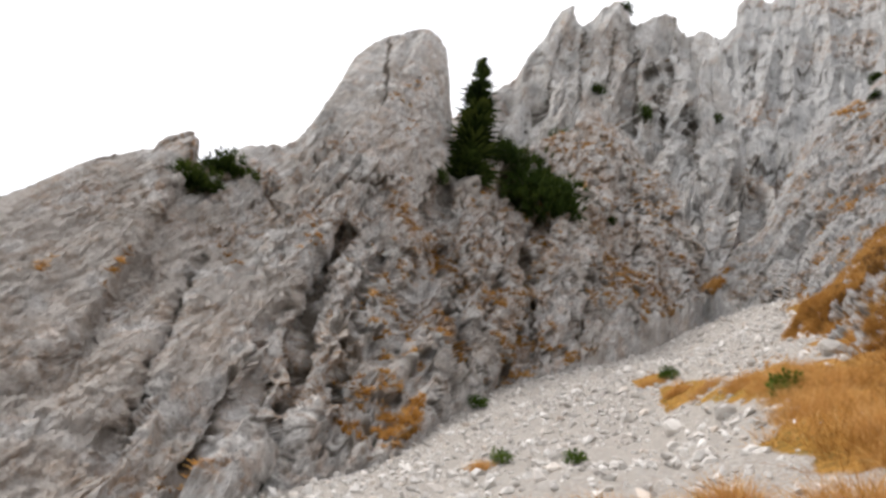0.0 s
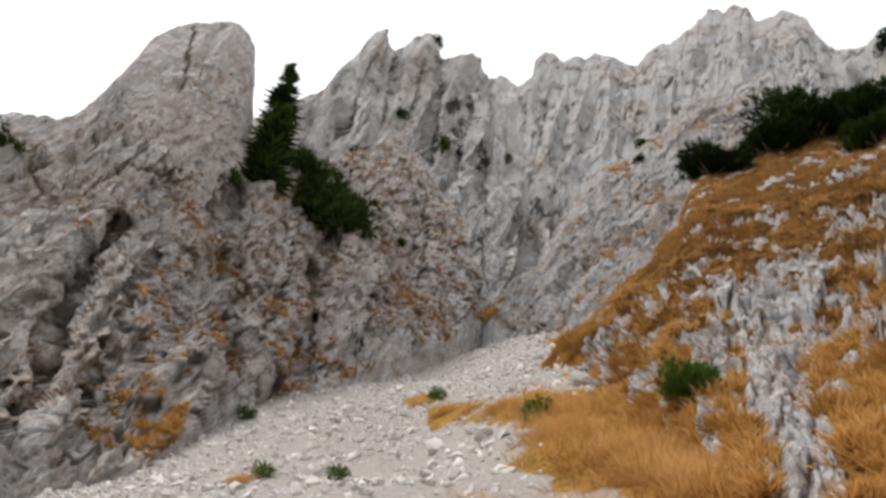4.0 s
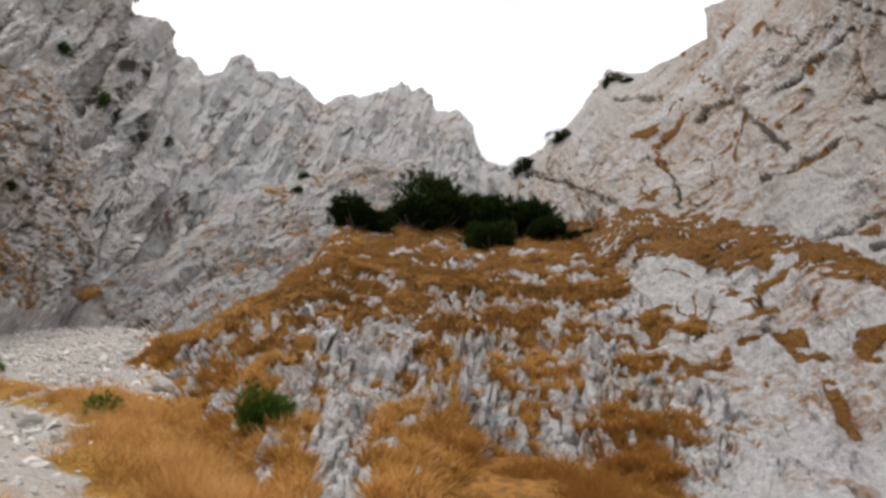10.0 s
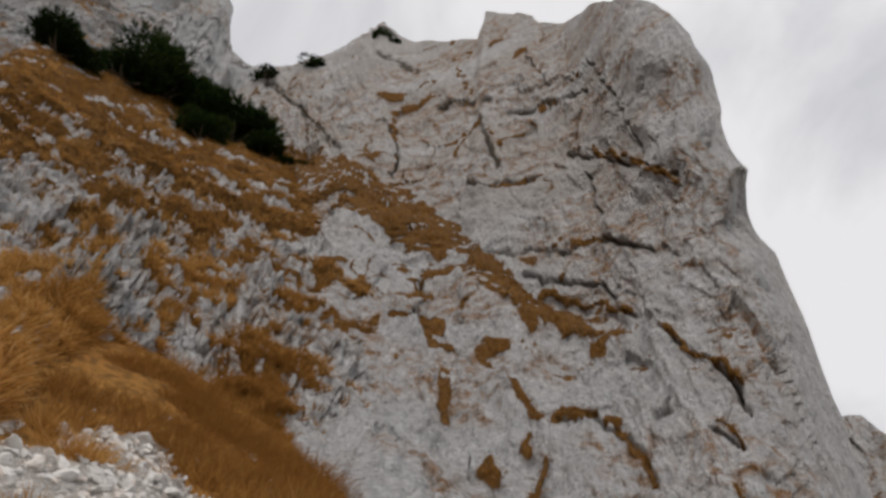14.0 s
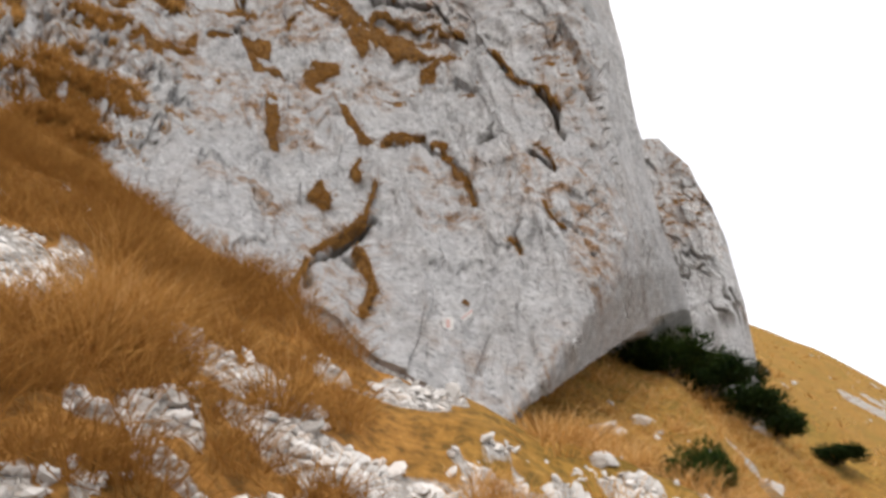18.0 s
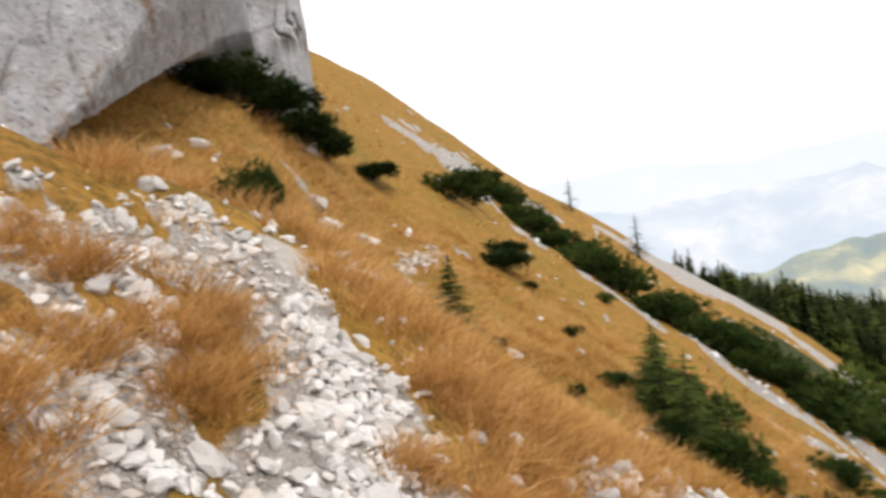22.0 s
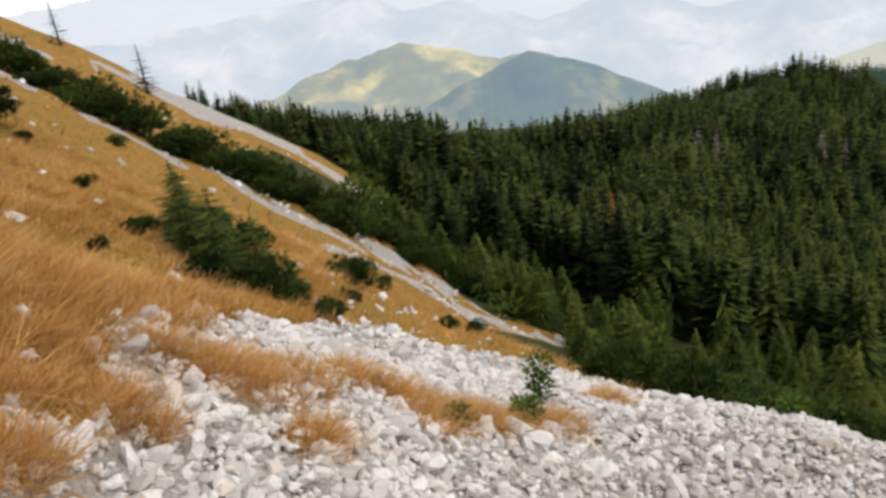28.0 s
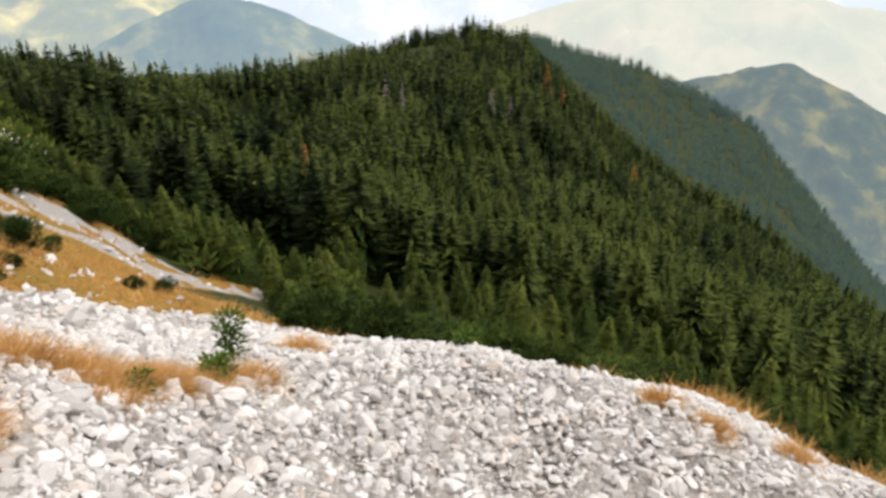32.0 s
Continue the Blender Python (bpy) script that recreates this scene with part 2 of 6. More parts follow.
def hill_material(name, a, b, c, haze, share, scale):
    """Far slopes: woods and meadows; the bright air before them is painted in as a glow of the slopes."""
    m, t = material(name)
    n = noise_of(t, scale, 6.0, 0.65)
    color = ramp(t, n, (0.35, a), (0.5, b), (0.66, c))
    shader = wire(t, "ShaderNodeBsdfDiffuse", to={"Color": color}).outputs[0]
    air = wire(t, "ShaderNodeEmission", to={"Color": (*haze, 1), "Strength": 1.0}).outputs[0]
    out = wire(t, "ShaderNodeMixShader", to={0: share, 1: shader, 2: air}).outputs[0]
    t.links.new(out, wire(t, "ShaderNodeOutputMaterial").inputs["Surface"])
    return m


# These colours carry haze, sunlit patches and blue shade; HILL_SHADE is wholly shaded.
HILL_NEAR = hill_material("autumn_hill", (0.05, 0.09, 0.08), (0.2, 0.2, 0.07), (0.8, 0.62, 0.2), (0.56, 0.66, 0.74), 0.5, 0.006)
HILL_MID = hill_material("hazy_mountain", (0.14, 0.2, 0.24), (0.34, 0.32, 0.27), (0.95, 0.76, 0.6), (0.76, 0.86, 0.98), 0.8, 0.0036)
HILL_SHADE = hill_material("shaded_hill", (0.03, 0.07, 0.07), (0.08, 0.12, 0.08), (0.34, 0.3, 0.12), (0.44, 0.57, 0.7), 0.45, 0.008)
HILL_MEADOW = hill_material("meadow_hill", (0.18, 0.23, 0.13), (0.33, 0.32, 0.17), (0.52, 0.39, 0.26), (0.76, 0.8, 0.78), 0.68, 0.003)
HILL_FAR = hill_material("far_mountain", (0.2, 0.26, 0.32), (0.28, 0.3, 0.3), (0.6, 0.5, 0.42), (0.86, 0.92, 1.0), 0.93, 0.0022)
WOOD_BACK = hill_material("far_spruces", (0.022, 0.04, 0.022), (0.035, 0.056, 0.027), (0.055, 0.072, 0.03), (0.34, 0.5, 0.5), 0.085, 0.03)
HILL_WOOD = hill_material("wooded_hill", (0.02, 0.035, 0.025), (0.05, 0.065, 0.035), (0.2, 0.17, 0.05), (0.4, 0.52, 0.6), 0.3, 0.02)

# ---- numbers and meshes ----
def hash3(ix, iy, iz, k):
    h = (ix.astype(np.int64) * 374761393 + iy.astype(np.int64) * 668265263 + iz.astype(np.int64) * 2147483647 + k * 1274126177) & 0xFFFFFFFF
    h = ((h ^ (h >> 13)) * 1274126177) & 0xFFFFFFFF
    h = ((h ^ (h >> 16)) * 2246822519) & 0xFFFFFFFF
    return ((h ^ (h >> 15)) & 0xFFFFFF) / float(0x1000000)


def vnoise(x, y, z=None, seed=0):
    """Smooth value noise, -1 to 1."""
    z = np.zeros_like(x) if z is None else z
    x0, y0, z0 = np.floor(x), np.floor(y), np.floor(z)
    fx, fy, fz = x - x0, y - y0, z - z0
    fx, fy, fz = (f * f * f * (f * (f * 6 - 15) + 10) for f in (fx, fy, fz))
    total = 0
    for i in (0, 1):
        for j in (0, 1):
            for k in (0, 1):
                w = (fx if i else 1 - fx) * (fy if j else 1 - fy) * (fz if k else 1 - fz)
                total = total + w * hash3(x0 + i, y0 + j, z0 + k, seed)
    return total * 2 - 1


def fbm(x, y, z=None, octaves=4, seed=0, gain=0.5):
    total, amp = 0, 1.0
    for o in range(octaves):
        total = total + amp * vnoise(x * 2.03 ** o, y * 2.03 ** o, None if z is None else z * 2.03 ** o, seed + o)
        amp *= gain
    return total


def ridged(x, y, octaves=3, seed=0, gain=0.5, z=None):
    """1 on sharp crests, 0 in broad hollows."""
    total, amp, norm = 0, 1.0, 0.0
    for o in range(octaves):
        total = total + amp * (1 - np.abs(vnoise(x * 2.1 ** o, y * 2.1 ** o, None if z is None else z * 2.1 ** o, seed + o)))
        norm += amp
        amp *= gain
    return total / norm


def cells(x, y, seed=0):
    """Blocks: a random height per cell, and the distance to the joint between cells."""
    x0, y0 = np.floor(x), np.floor(y)
    d1 = np.full(x.shape, 9.0)
    d2 = np.full(x.shape, 9.0)
    tone = np.zeros(x.shape)
    zero = np.zeros_like(x0)
    for i in (-1, 0, 1):
        for j in (-1, 0, 1):
            cx, cy = x0 + i, y0 + j
            d = np.hypot(cx + hash3(cx, cy, zero, seed) - x, cy + hash3(cx, cy, zero, seed + 7) - y)
            near = d < d1
            d2 = np.where(near, d1, np.minimum(d2, d))
            tone = np.where(near, hash3(cx, cy, zero, seed + 13), tone)
            d1 = np.where(near, d, d1)
    return tone, d2 - d1


def facets(x, z, seed=0, back=0.3):
    """Broken rock: each cell is a flat face with its own depth and tilt. Gives the depth, about -1 to 1, and the distance to the joint."""
    x0, z0 = np.floor(x), np.floor(z)
    zero = np.zeros_like(x0)
    d1 = np.full(x.shape, 9.0)
    d2 = np.full(x.shape, 9.0)
    tone = np.zeros(x.shape)
    px, pz = np.zeros(x.shape), np.zeros(x.shape)
    for i in (-1, 0, 1):
        for k in (-1, 0, 1):
            cx, cz = x0 + i, z0 + k
            own = hash3(cx, cz, zero, seed)
            ox, oz = cx + own - x, cz + own * 53.7 % 1 - z
            d = np.sqrt(ox ** 2 + oz ** 2)
            near = d < d1
            d2 = np.where(near, d1, np.minimum(d2, d))
            tone, px, pz = np.where(near, own, tone), np.where(near, -ox, px), np.where(near, -oz, pz)
            d1 = np.where(near, d, d1)
    depth = (tone * 391.3 % 1 - 0.5) + (tone * 617.9 % 1 - 0.5) * 2.2 * px - (back + (tone * 877.3 % 1 - 0.5) * 1.3) * pz
    return depth, d2 - d1


def smooth(a, b, x):
    k = np.clip((x - a) / (b - a), 0, 1)
    return k * k * (3 - 2 * k)


def mesh_of(name, verts, faces, mat, attrs=None, soft=False):
    """A mesh from arrays; faces is an (n, 3) or (n, 4) array."""
    me = bpy.data.meshes.new(name)
    verts, faces = np.asarray(verts, np.float32), np.asarray(faces, np.int32)
    n, k = faces.shape
    me.vertices.add(len(verts))
    me.vertices.foreach_set("co", verts.ravel())
    me.loops.add(n * k)
    me.loops.foreach_set("vertex_index", faces.ravel())
    me.polygons.add(n)
    me.polygons.foreach_set("loop_start", np.arange(0, n * k, k, dtype=np.int32))
    me.polygons.foreach_set("loop_total", np.full(n, k, np.int32))
    me.polygons.foreach_set("use_smooth", np.full(n, soft))
    for key, value in (attrs or {}).items():
        a = me.attributes.new(key, "FLOAT", "POINT")
        a.data.foreach_set("value", np.asarray(value, np.float32).ravel())
    me.materials.append(mat)
    me.update()
    me.validate()
    return me


def grid_faces(nv, nu):
    i = np.arange(nv - 1)[:, None] * nu + np.arange(nu - 1)[None, :]
    return np.stack([i, i + 1, i + nu + 1, i + nu], -1).reshape(-1, 4)


def bearing(az, r):
    """Plan position at a compass bearing (degrees, clockwise from the first view) and distance."""
    return r * np.sin(np.radians(az)), r * np.cos(np.radians(az))


# ---- the lie of the land ----
# Rise per metre of the sight line from eye height, by bearing (rows) and distance (columns), on the valley side.
FALL_R = np.array([9, 16, 40, 100, 220, 450, 1000.0])
FALL_AZ = np.array([104, 112, 120, 125, 130, 140, 150, 160, 170, 180, 190, 195.5, 200, 209, 217, 229, 245.0])
FALL = np.array((
    (0.15, 0.3, 0.42, 0.45, 0.3, 0.1, 0.0),
    (0.10, 0.24, 0.33, 0.38, 0.3, 0.1, 0.0),
    (0.04, 0.17, 0.25, 0.29, 0.2, 0.1, 0.0),
    (-0.05, 0.05, 0.16, 0.235, 0.1, 0.0, 0.0),
    (-0.13, -0.09, 0.08, 0.18, 0.05, -0.02, -0.05),
    (-0.28, -0.22, -0.065, 0.03, -0.10, -0.15, -0.15),
    (-0.42, -0.34, -0.20, -0.10, -0.14, -0.2, -0.2),
    (-0.52, -0.43, -0.33, -0.225, -0.187, -0.25, -0.2),
    (-0.62, -0.54, -0.50, -0.38, -0.25, -0.27, -0.22),
    (-0.645, -0.64, -0.60, -0.43, -0.275, -0.242, -0.225),
    (-0.67, -0.68, -0.64, -0.46, -0.29, -0.203, -0.25),
    (-0.675, -0.69, -0.655, -0.48, -0.31, -0.186, -0.21),
    (-0.68, -0.70, -0.67, -0.50, -0.33, -0.2, -0.184),
    (-0.69, -0.72, -0.70, -0.54, -0.42, -0.37, -0.217),
    (-0.715, -0.75, -0.72, -0.60, -0.5, -0.44, -0.277),
    (-0.745, -0.78, -0.75, -0.66, -0.58, -0.53, -0.48),
    (-0.74, -0.78, -0.75, -0.7, -0.65, -0.6, -0.55),
))


def land(x, y):
    """Height of the ground."""
    az = np.degrees(np.arctan2(x, y)) % 360
    d = np.maximum(np.hypot(x, y), 0.05)
    lim = 0.77 * np.cos(np.radians(az - 52))
    turn = (az + 180) % 360 - 180
    left = smooth(-75, -45, turn) * (1 - smooth(18, 34, turn))
    plane = lim * d - 1.5 * smooth(5, 14, d) * left
    plane = np.where(plane > 60, 60 + 30 * np.tanh((plane - 60) / 30), plane)
    lg = np.log(np.clip(d, 9, 1000))
    k = np.clip(np.searchsorted(np.log(FALL_R), lg) - 1, 0, 5)
    f = (lg - np.log(FALL_R)[k]) / (np.log(FALL_R)[k + 1] - np.log(FALL_R)[k])
    ia = np.clip(np.searchsorted(FALL_AZ, az) - 1, 0, len(FALL_AZ) - 2)
    fa = np.clip((az - FALL_AZ[ia]) / (FALL_AZ[ia + 1] - FALL_AZ[ia]), 0, 1)
    rise = (FALL[ia, k] * (1 - f) + FALL[ia, k + 1] * f) * (1 - fa) + (FALL[ia + 1, k] * (1 - f) + FALL[ia + 1, k + 1] * f) * fa
    far = smooth(1000, 4800, d)
    rise = rise * (1 - far) - 0.34 * far
    valley = rise * d + EYE
    side = smooth(90, 104, az) * (1 - smooth(245, 275, az))
    side = side * smooth(3.0, 6.5, d)
    z = plane * (1 - side) + valley * side
    far_up = smooth(300, 2500, d) * (1 - side)
    z = z * (1 - far_up) - 400 * far_up
    rough = np.minimum(0.035 + 0.012 * d, 0.4) + 2.0 * smooth(160, 400, d)
    bank = smooth(40, 55, turn) * (1 - smooth(120, 140, turn)) * smooth(1.6, 2.4, d) * (1 - smooth(5.0, 6.0, d))
    z = z + 0.07 * bank * fbm(x * 1.7, y * 1.7, None, 3, 15)
    return z + rough * fbm(x / (0.5 + 0.22 * d ** 0.8), y / (0.5 + 0.22 * d ** 0.8), None, 3, 5) * smooth(0.5, 3, d)

TRAIL = ((-0.6, -2.2), (0.9, -1.0), (2.0, -1.25), (2.7, -1.65), (3.3, -2.0), (4.3, -2.8), (5.2, -3.6), (6.4, -5.2), (7.6, -7.4), (9.5, -10.0))


# bare stony patches in the bank above the trail: place and radius
PATCHES = ((4.3, 2.0, 0.38), (3.75, 1.75, 0.34), (4.0, 1.3, 0.34), (3.3, 1.2, 0.34), (4.05, 0.5, 0.3), (3.85, 0.08, 0.32), (3.25, 0.0, 0.4), (2.6, 0.0, 0.4), (2.4, 0.3, 0.3), (4.75, -0.65, 0.24), (4.9, -1.0, 0.22), (3.6, -1.0, 0.3), (3.2, -0.95, 0.2),
           (4.2, -2.0, 0.24), (3.85, -2.05, 0.22), (3.15, -1.3, 0.2), (2.5, -0.92, 0.36), (3.65, -1.6, 0.22), (3.75, -0.2, 0.26), (3.55, -0.4, 0.26), (3.3, -0.5, 0.24), (2.8, -0.15, 0.26), (2.5, -0.45, 0.2), (3.05, 0.35, 0.22), (3.15, -3.6, 0.2), (2.75, -4.2, 0.16))


def near_line(x, y, points):
    best = np.full(x.shape, 1e9)
    for (ax, ay), (bx, by) in zip(points, points[1:]):
        k = np.clip(((x - ax) * (bx - ax) + (y - ay) * (by - ay)) / ((bx - ax) ** 2 + (by - ay) ** 2), 0, 1)
        best = np.minimum(best, np.hypot(x - ax - k * (bx - ax), y - ay - k * (by - ay)))
    return best


def cover(x, y):
    """Shares of scree, trail and wood on the ground."""
    az = np.degrees(np.arctan2(x, y)) % 360
    turn = (az + 180) % 360 - 180
    d = np.hypot(x, y)
    patch = fbm(x * 0.55, y * 0.55, None, 3, 21)
    # the fan below the gully, bare but for a band of turf at its near edge
    fan = smooth(-70, -50, turn) * (1 - smooth(30, 34, turn + 2.5 * patch - 5 * (1 - smooth(4.5, 7.5, d)))) * smooth(3.3, 4.3, d + 0.6 * patch)
    slim = 0.35 + 0.35 * (1 - smooth(6, 9, d))
    turf_band = 0.85 * (1 - smooth(0.3 * slim, 1.0 * slim, near_line(x, y, ((7.9, 22.5), (6.7, 15.5), (5.7, 10.5), (4.6, 7.4), (3.4, 4.6))) + 0.4 * patch + 0.25 * fbm(x * 2, y * 2, None, 2, 46)))
    fan = fan * (1 - turf_band)
    # stones breaking through the turf beside the trail
    mixed = np.full(x.shape, 9.0)
    for px, py, pr in PATCHES:
        mixed = np.minimum(mixed, np.hypot(x - px, y - py) / (1.15 * pr))
    mixed = 1 - smooth(0.65, 1.15, mixed + 0.55 * patch + 0.75 * fbm(x * 3.2, y * 3.2, None, 3, 34))
    # the broad tongue of stones below the trail
    tongue = smooth(149, 155, az + 4 * patch + np.clip(5.4 - d, 0, 3) * 4.6) * (1 - smooth(236, 250, az)) * smooth(2.0, 2.6, d) * (1 - smooth(-0.5, 0.5, d + 0.6 * patch - np.interp(az, (150, 152, 156, 160, 165, 170, 175, 180, 200, 212, 236), (9.4, 10.2, 11.4, 12.2, 13.2, 15.6, 17.2, 18, 15, 11, 10))))
    tongue = tongue * (1 - 0.8 * smooth(200, 209, az) * smooth(8.5, 10, d + 1.2 * patch))
    # two thin runs of rubble down the far slope
    strip = fbm(x * 0.22, y * 0.22, None, 3, 45)
    above = near_line(x, y, ((41, -44.5), (26, -34.8), (22, -34.4), (18, -34.8), (16.2, -36), (13.7, -38.2), (11.9, -42), (9.9, -45.4), (6.6, -44.2)))
    below = near_line(x, y, ((10.5, -27), (8.3, -34), (6.3, -42), (2.4, -48)))
    wide = np.interp(az, (135, 150, 160, 170), (0.4, 0.8, 1.9, 2.6))
    run1 = np.maximum(1 - smooth(wide, wide * 1.8, above + 0.5 * strip), 1 - smooth(0.8, 2.2, below + 0.9 * strip))
    run1 = run1 * smooth(-0.75, -0.2, fbm(x * 0.7, y * 0.7, None, 3, 49))
    apart = near_line(x, y, ((52, -95), (46, -87), (40, -85), (35, -84), (32, -88)))
    run2 = (1 - smooth(8, 12, apart + 3 * strip)) * smooth(-0.45, -0.1, fbm(x * 0.13 + 7, y * 0.13, None, 3, 48) + 0.1)
    pale = near_line(x, y, ((46, -45), (50, -52), (52, -60)))
    run2 = np.maximum(run2, (1 - smooth(2, 5, pale + 4 * strip)) * smooth(-0.1, 0.25, fbm(x * 0.3, y * 0.3, None, 3, 52)))
    specks = smooth(1.08, 1.2, fbm(x * 0.5, y * 0.5, None, 4, 44)) * smooth(100, 125, az) * (1 - smooth(160, 170, az)) * 0.8
    scree = np.maximum.reduce([fan, mixed, tongue, run1 * (az > 130), run2 * (az > 130), specks])
    way = near_line(x, y, TRAIL)
    trail = 0.8 * (1 - smooth(0.08, 0.24, way + 0.15 * patch))
    rubble = near_line(x, y, ((3.72, -2.45), (3.35, -2.25), (2.95, -2.15), (2.6, -1.9), (2.25, -1.5), (1.8, -1.15)))
    scree = np.maximum(scree, 1 - smooth(0.24, 0.54, rubble + 0.3 * patch + 0.12 * (d > 4.0)))
    edge = 158 - 8 * smooth(60, 110, d) + 26 * (1 - smooth(18, 48, d))
    wood = smooth(-3, 3, az - edge) * smooth(17, 24, d) * (1 - smooth(250, 265, az))
    wood = np.maximum(wood, smooth(140, 200, d) * smooth(135, 150, az))
    return np.clip(scree, 0, 1), np.clip(trail, 0, 1), np.clip(wood * smooth(10, 14, apart) * smooth(1.5, 3, np.minimum(above, below)) * (1 - (d < 60) * (1 - smooth(-2, 4, (az - 168)))), 0, 1)


def build_ground():
    az = np.concatenate([np.arange(-42, 236, 0.45), np.arange(236, 318.1, 2.05)])
    az[-1] = 318.0
    r = np.concatenate([[0.004], np.geomspace(0.12, 4900, 214)])
    a, d = np.meshgrid(az, r)
    x, y = bearing(a, d)
    z = land(x, y)
    scree, trail, wood = cover(x, y)
    z = z - 0.03 * trail + scree * 0.035 * vnoise(x * 7, y * 7, None, 3) * (d < 40)
    faces = grid_faces(*x.shape)[:, ::-1]
    me = mesh_of("ground", np.stack([x, y, z], -1).reshape(-1, 3), faces, GROUND, {"scree": scree, "trail": trail, "wood": wood, "rust": smooth(25, 40, a) * (1 - smooth(92, 120, a))}, True)
    return tagged(new("ground", me), "steep mountainside of pale scree, straw-coloured turf and forest floor", "ground", kind="structure")


ground = build_ground()


# ---- rock walls ----
def cliff(name, label, rows, size, mat, lean=0.0, rib=(1.0, 1.0), fine=(0.2, 3.0), block=(0.5, 2.0), jag=0.5, grass=(0.45, 0.0), bulge=1.0, seed=0, shape=None, meadow=None, undercut=None, zone=None, warp=None, stretch=(7.0, 5.5), aspect=1.7, fill=0.0, tilt=25, calm=None, stain=0.0, tan=None, favour=None, pivot=None, cracks=1.0, tuck=None, splits=()):
    """A wall of rock. rows: bearing, foot angle, foot distance, crest angle, crest distance. rib, fine, block: depth and size in metres
    of the flutes, the small flutes and the blocks; lean: how far the flutes slant; grass: slope above which turf holds, and its share."""
    rows = np.array(rows, float)
    nu, nv = size
    az = np.linspace(rows[0, 0], rows[-1, 0], nu)
    el0, r0, el1, r1 = (np.interp(az, rows[:, 0], rows[:, i]) for i in (1, 2, 3, 4))
    wide = np.radians(az) * r1
    el1 = el1 + jag * (fbm(wide / (1.1 * rib[1]), wide * 0 + seed, None, 3, seed, 0.5)) * np.minimum(1, (el1 - el0) / 4)
    v = np.linspace(0, 1, nv)[:, None]
    el = el0 + (el1 - el0) * v
    r = r0 + (r1 - r0) * np.clip(v, 0, 1) ** bulge
    if shape:
        r = r + shape(az[None, :] + 0 * v, el, v + 0 * el, r)
    A = az[None, :] + 0 * v
    x, y = bearing(A + (warp(A, el) if warp else 0), r)
    z = EYE + r * np.tan(np.radians(el))
    P = np.stack([x, y, z], -1)

    def normals(P):
        n = np.cross(np.gradient(P, axis=1), np.gradient(P, axis=0))
        n /= np.maximum(np.linalg.norm(n, axis=-1, keepdims=True), 1e-9)
        return n * np.where((n * P).sum(-1, keepdims=True) > 0, -1, 1)

    N = normals(P)
    along = np.hypot(np.diff(x, axis=1), np.diff(y, axis=1)).mean(0)
    s = np.concatenate([[0.0], np.cumsum(along)])[None, :] + 0 * v
    if pivot is not None:
        s = np.radians(A - pivot) * (0.6 * r + 0.4 * r.mean())
    h = z + 0.6 * (r - r0.mean())
    sway = 0.35 * rib[1] * fbm(s / (rib[1] * 5), h / (rib[1] * 9), None, 2, seed + 3)
    ends = np.clip(np.minimum(A - A[0, 0], A[0, -1] - A) / 2.0, 0.12, 1)
    sl = np.sin(np.radians(lean))
    cl = np.cos(np.radians(lean))
    c, l = s * cl - h * sl + sway, s * sl + h * cl
    big = ridged(c / rib[1], l / (rib[1] * stretch[0]), 3, seed + 1) ** 1.4
    across, deep = s, r - r0.mean()
    st, ct = np.sin(np.radians(tilt)), np.cos(np.radians(tilt))
    up, deep = z * ct + deep * st, deep * ct - z * st
    c3, l3 = across * cl - up * sl, across * sl + up * cl
    deep = deep * 0.3
    c3 = c3 + 0.2 * block[1] * fbm(c3 / block[1], deep / block[1], l3 / block[1], 2, seed + 31)
    small = 1.25 - ridged(c3 / fine[1], deep / fine[1], 3, seed + 11, 0.6, l3 / (fine[1] * stretch[1])) ** 2
    # faces of broken rock at three sizes
    wob = 0.2 * fbm(c3 / (block[1] * 0.8), deep / (block[1] * 0.8), l3 / (block[1] * 1.6), 3, seed + 33)
    f1, joint = facets(c3 / block[1] + wob, l3 / (block[1] * aspect) + 0.6 * wob, seed + 23)
    f2, joint2 = facets(c3 / (block[1] * 0.42) + wob, l3 / (block[1] * 0.42 * aspect) - wob, seed + 29)
    f0, joint0 = facets(c3 / (block[1] * 2.9) + wob, l3 / (block[1] * 2.9 * aspect) + wob, seed + 27, 0.1)
    D = rib[0] * (big - 0.6) * 2 + fine[0] * (small - 0.6) * 2 + block[0] * (f1 + 1.3 * f0)
    crack = np.maximum(1 - smooth(0.02, 0.09, joint), 1 - smooth(0.01, 0.05, joint0))
    D = D - 0.3 * block[0] * crack
    rusty = np.maximum(1 - smooth(0.05, 0.3, joint), 0.7 * (1 - smooth(0.04, 0.3, joint2))) * smooth(-0.15, 0.45, fbm(s / (rib[1] * 1.6), h / (rib[1] * 1.2), None, 3, seed + 91) + stain)
    D = D + 0.4 * rib[0] * fbm(c / (rib[1] * 2), l / (rib[1] * 5), None, 5, seed + 41)
    crack = crack * cracks
    pits = fbm(c3 / (0.6 * block[1]), deep / (0.6 * block[1]), l3 / (0.9 * block[1]), 4, seed + 37, 0.6)
    if calm:
        quiet = calm(A, el)
        D, crack, rusty = D * quiet, crack * quiet ** 2, rusty * quiet
        D = D + 0.45 * block[0] * f2 * np.sqrt(quiet)
    else:
        D = D + 0.45 * block[0] * f2
    D = D + 0.3 * block[0] * pits
    # Each split is cut into the rock and painted dark.
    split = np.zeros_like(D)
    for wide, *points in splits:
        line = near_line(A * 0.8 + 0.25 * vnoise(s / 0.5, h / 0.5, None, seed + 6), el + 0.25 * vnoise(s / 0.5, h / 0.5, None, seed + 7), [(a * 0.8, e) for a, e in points])
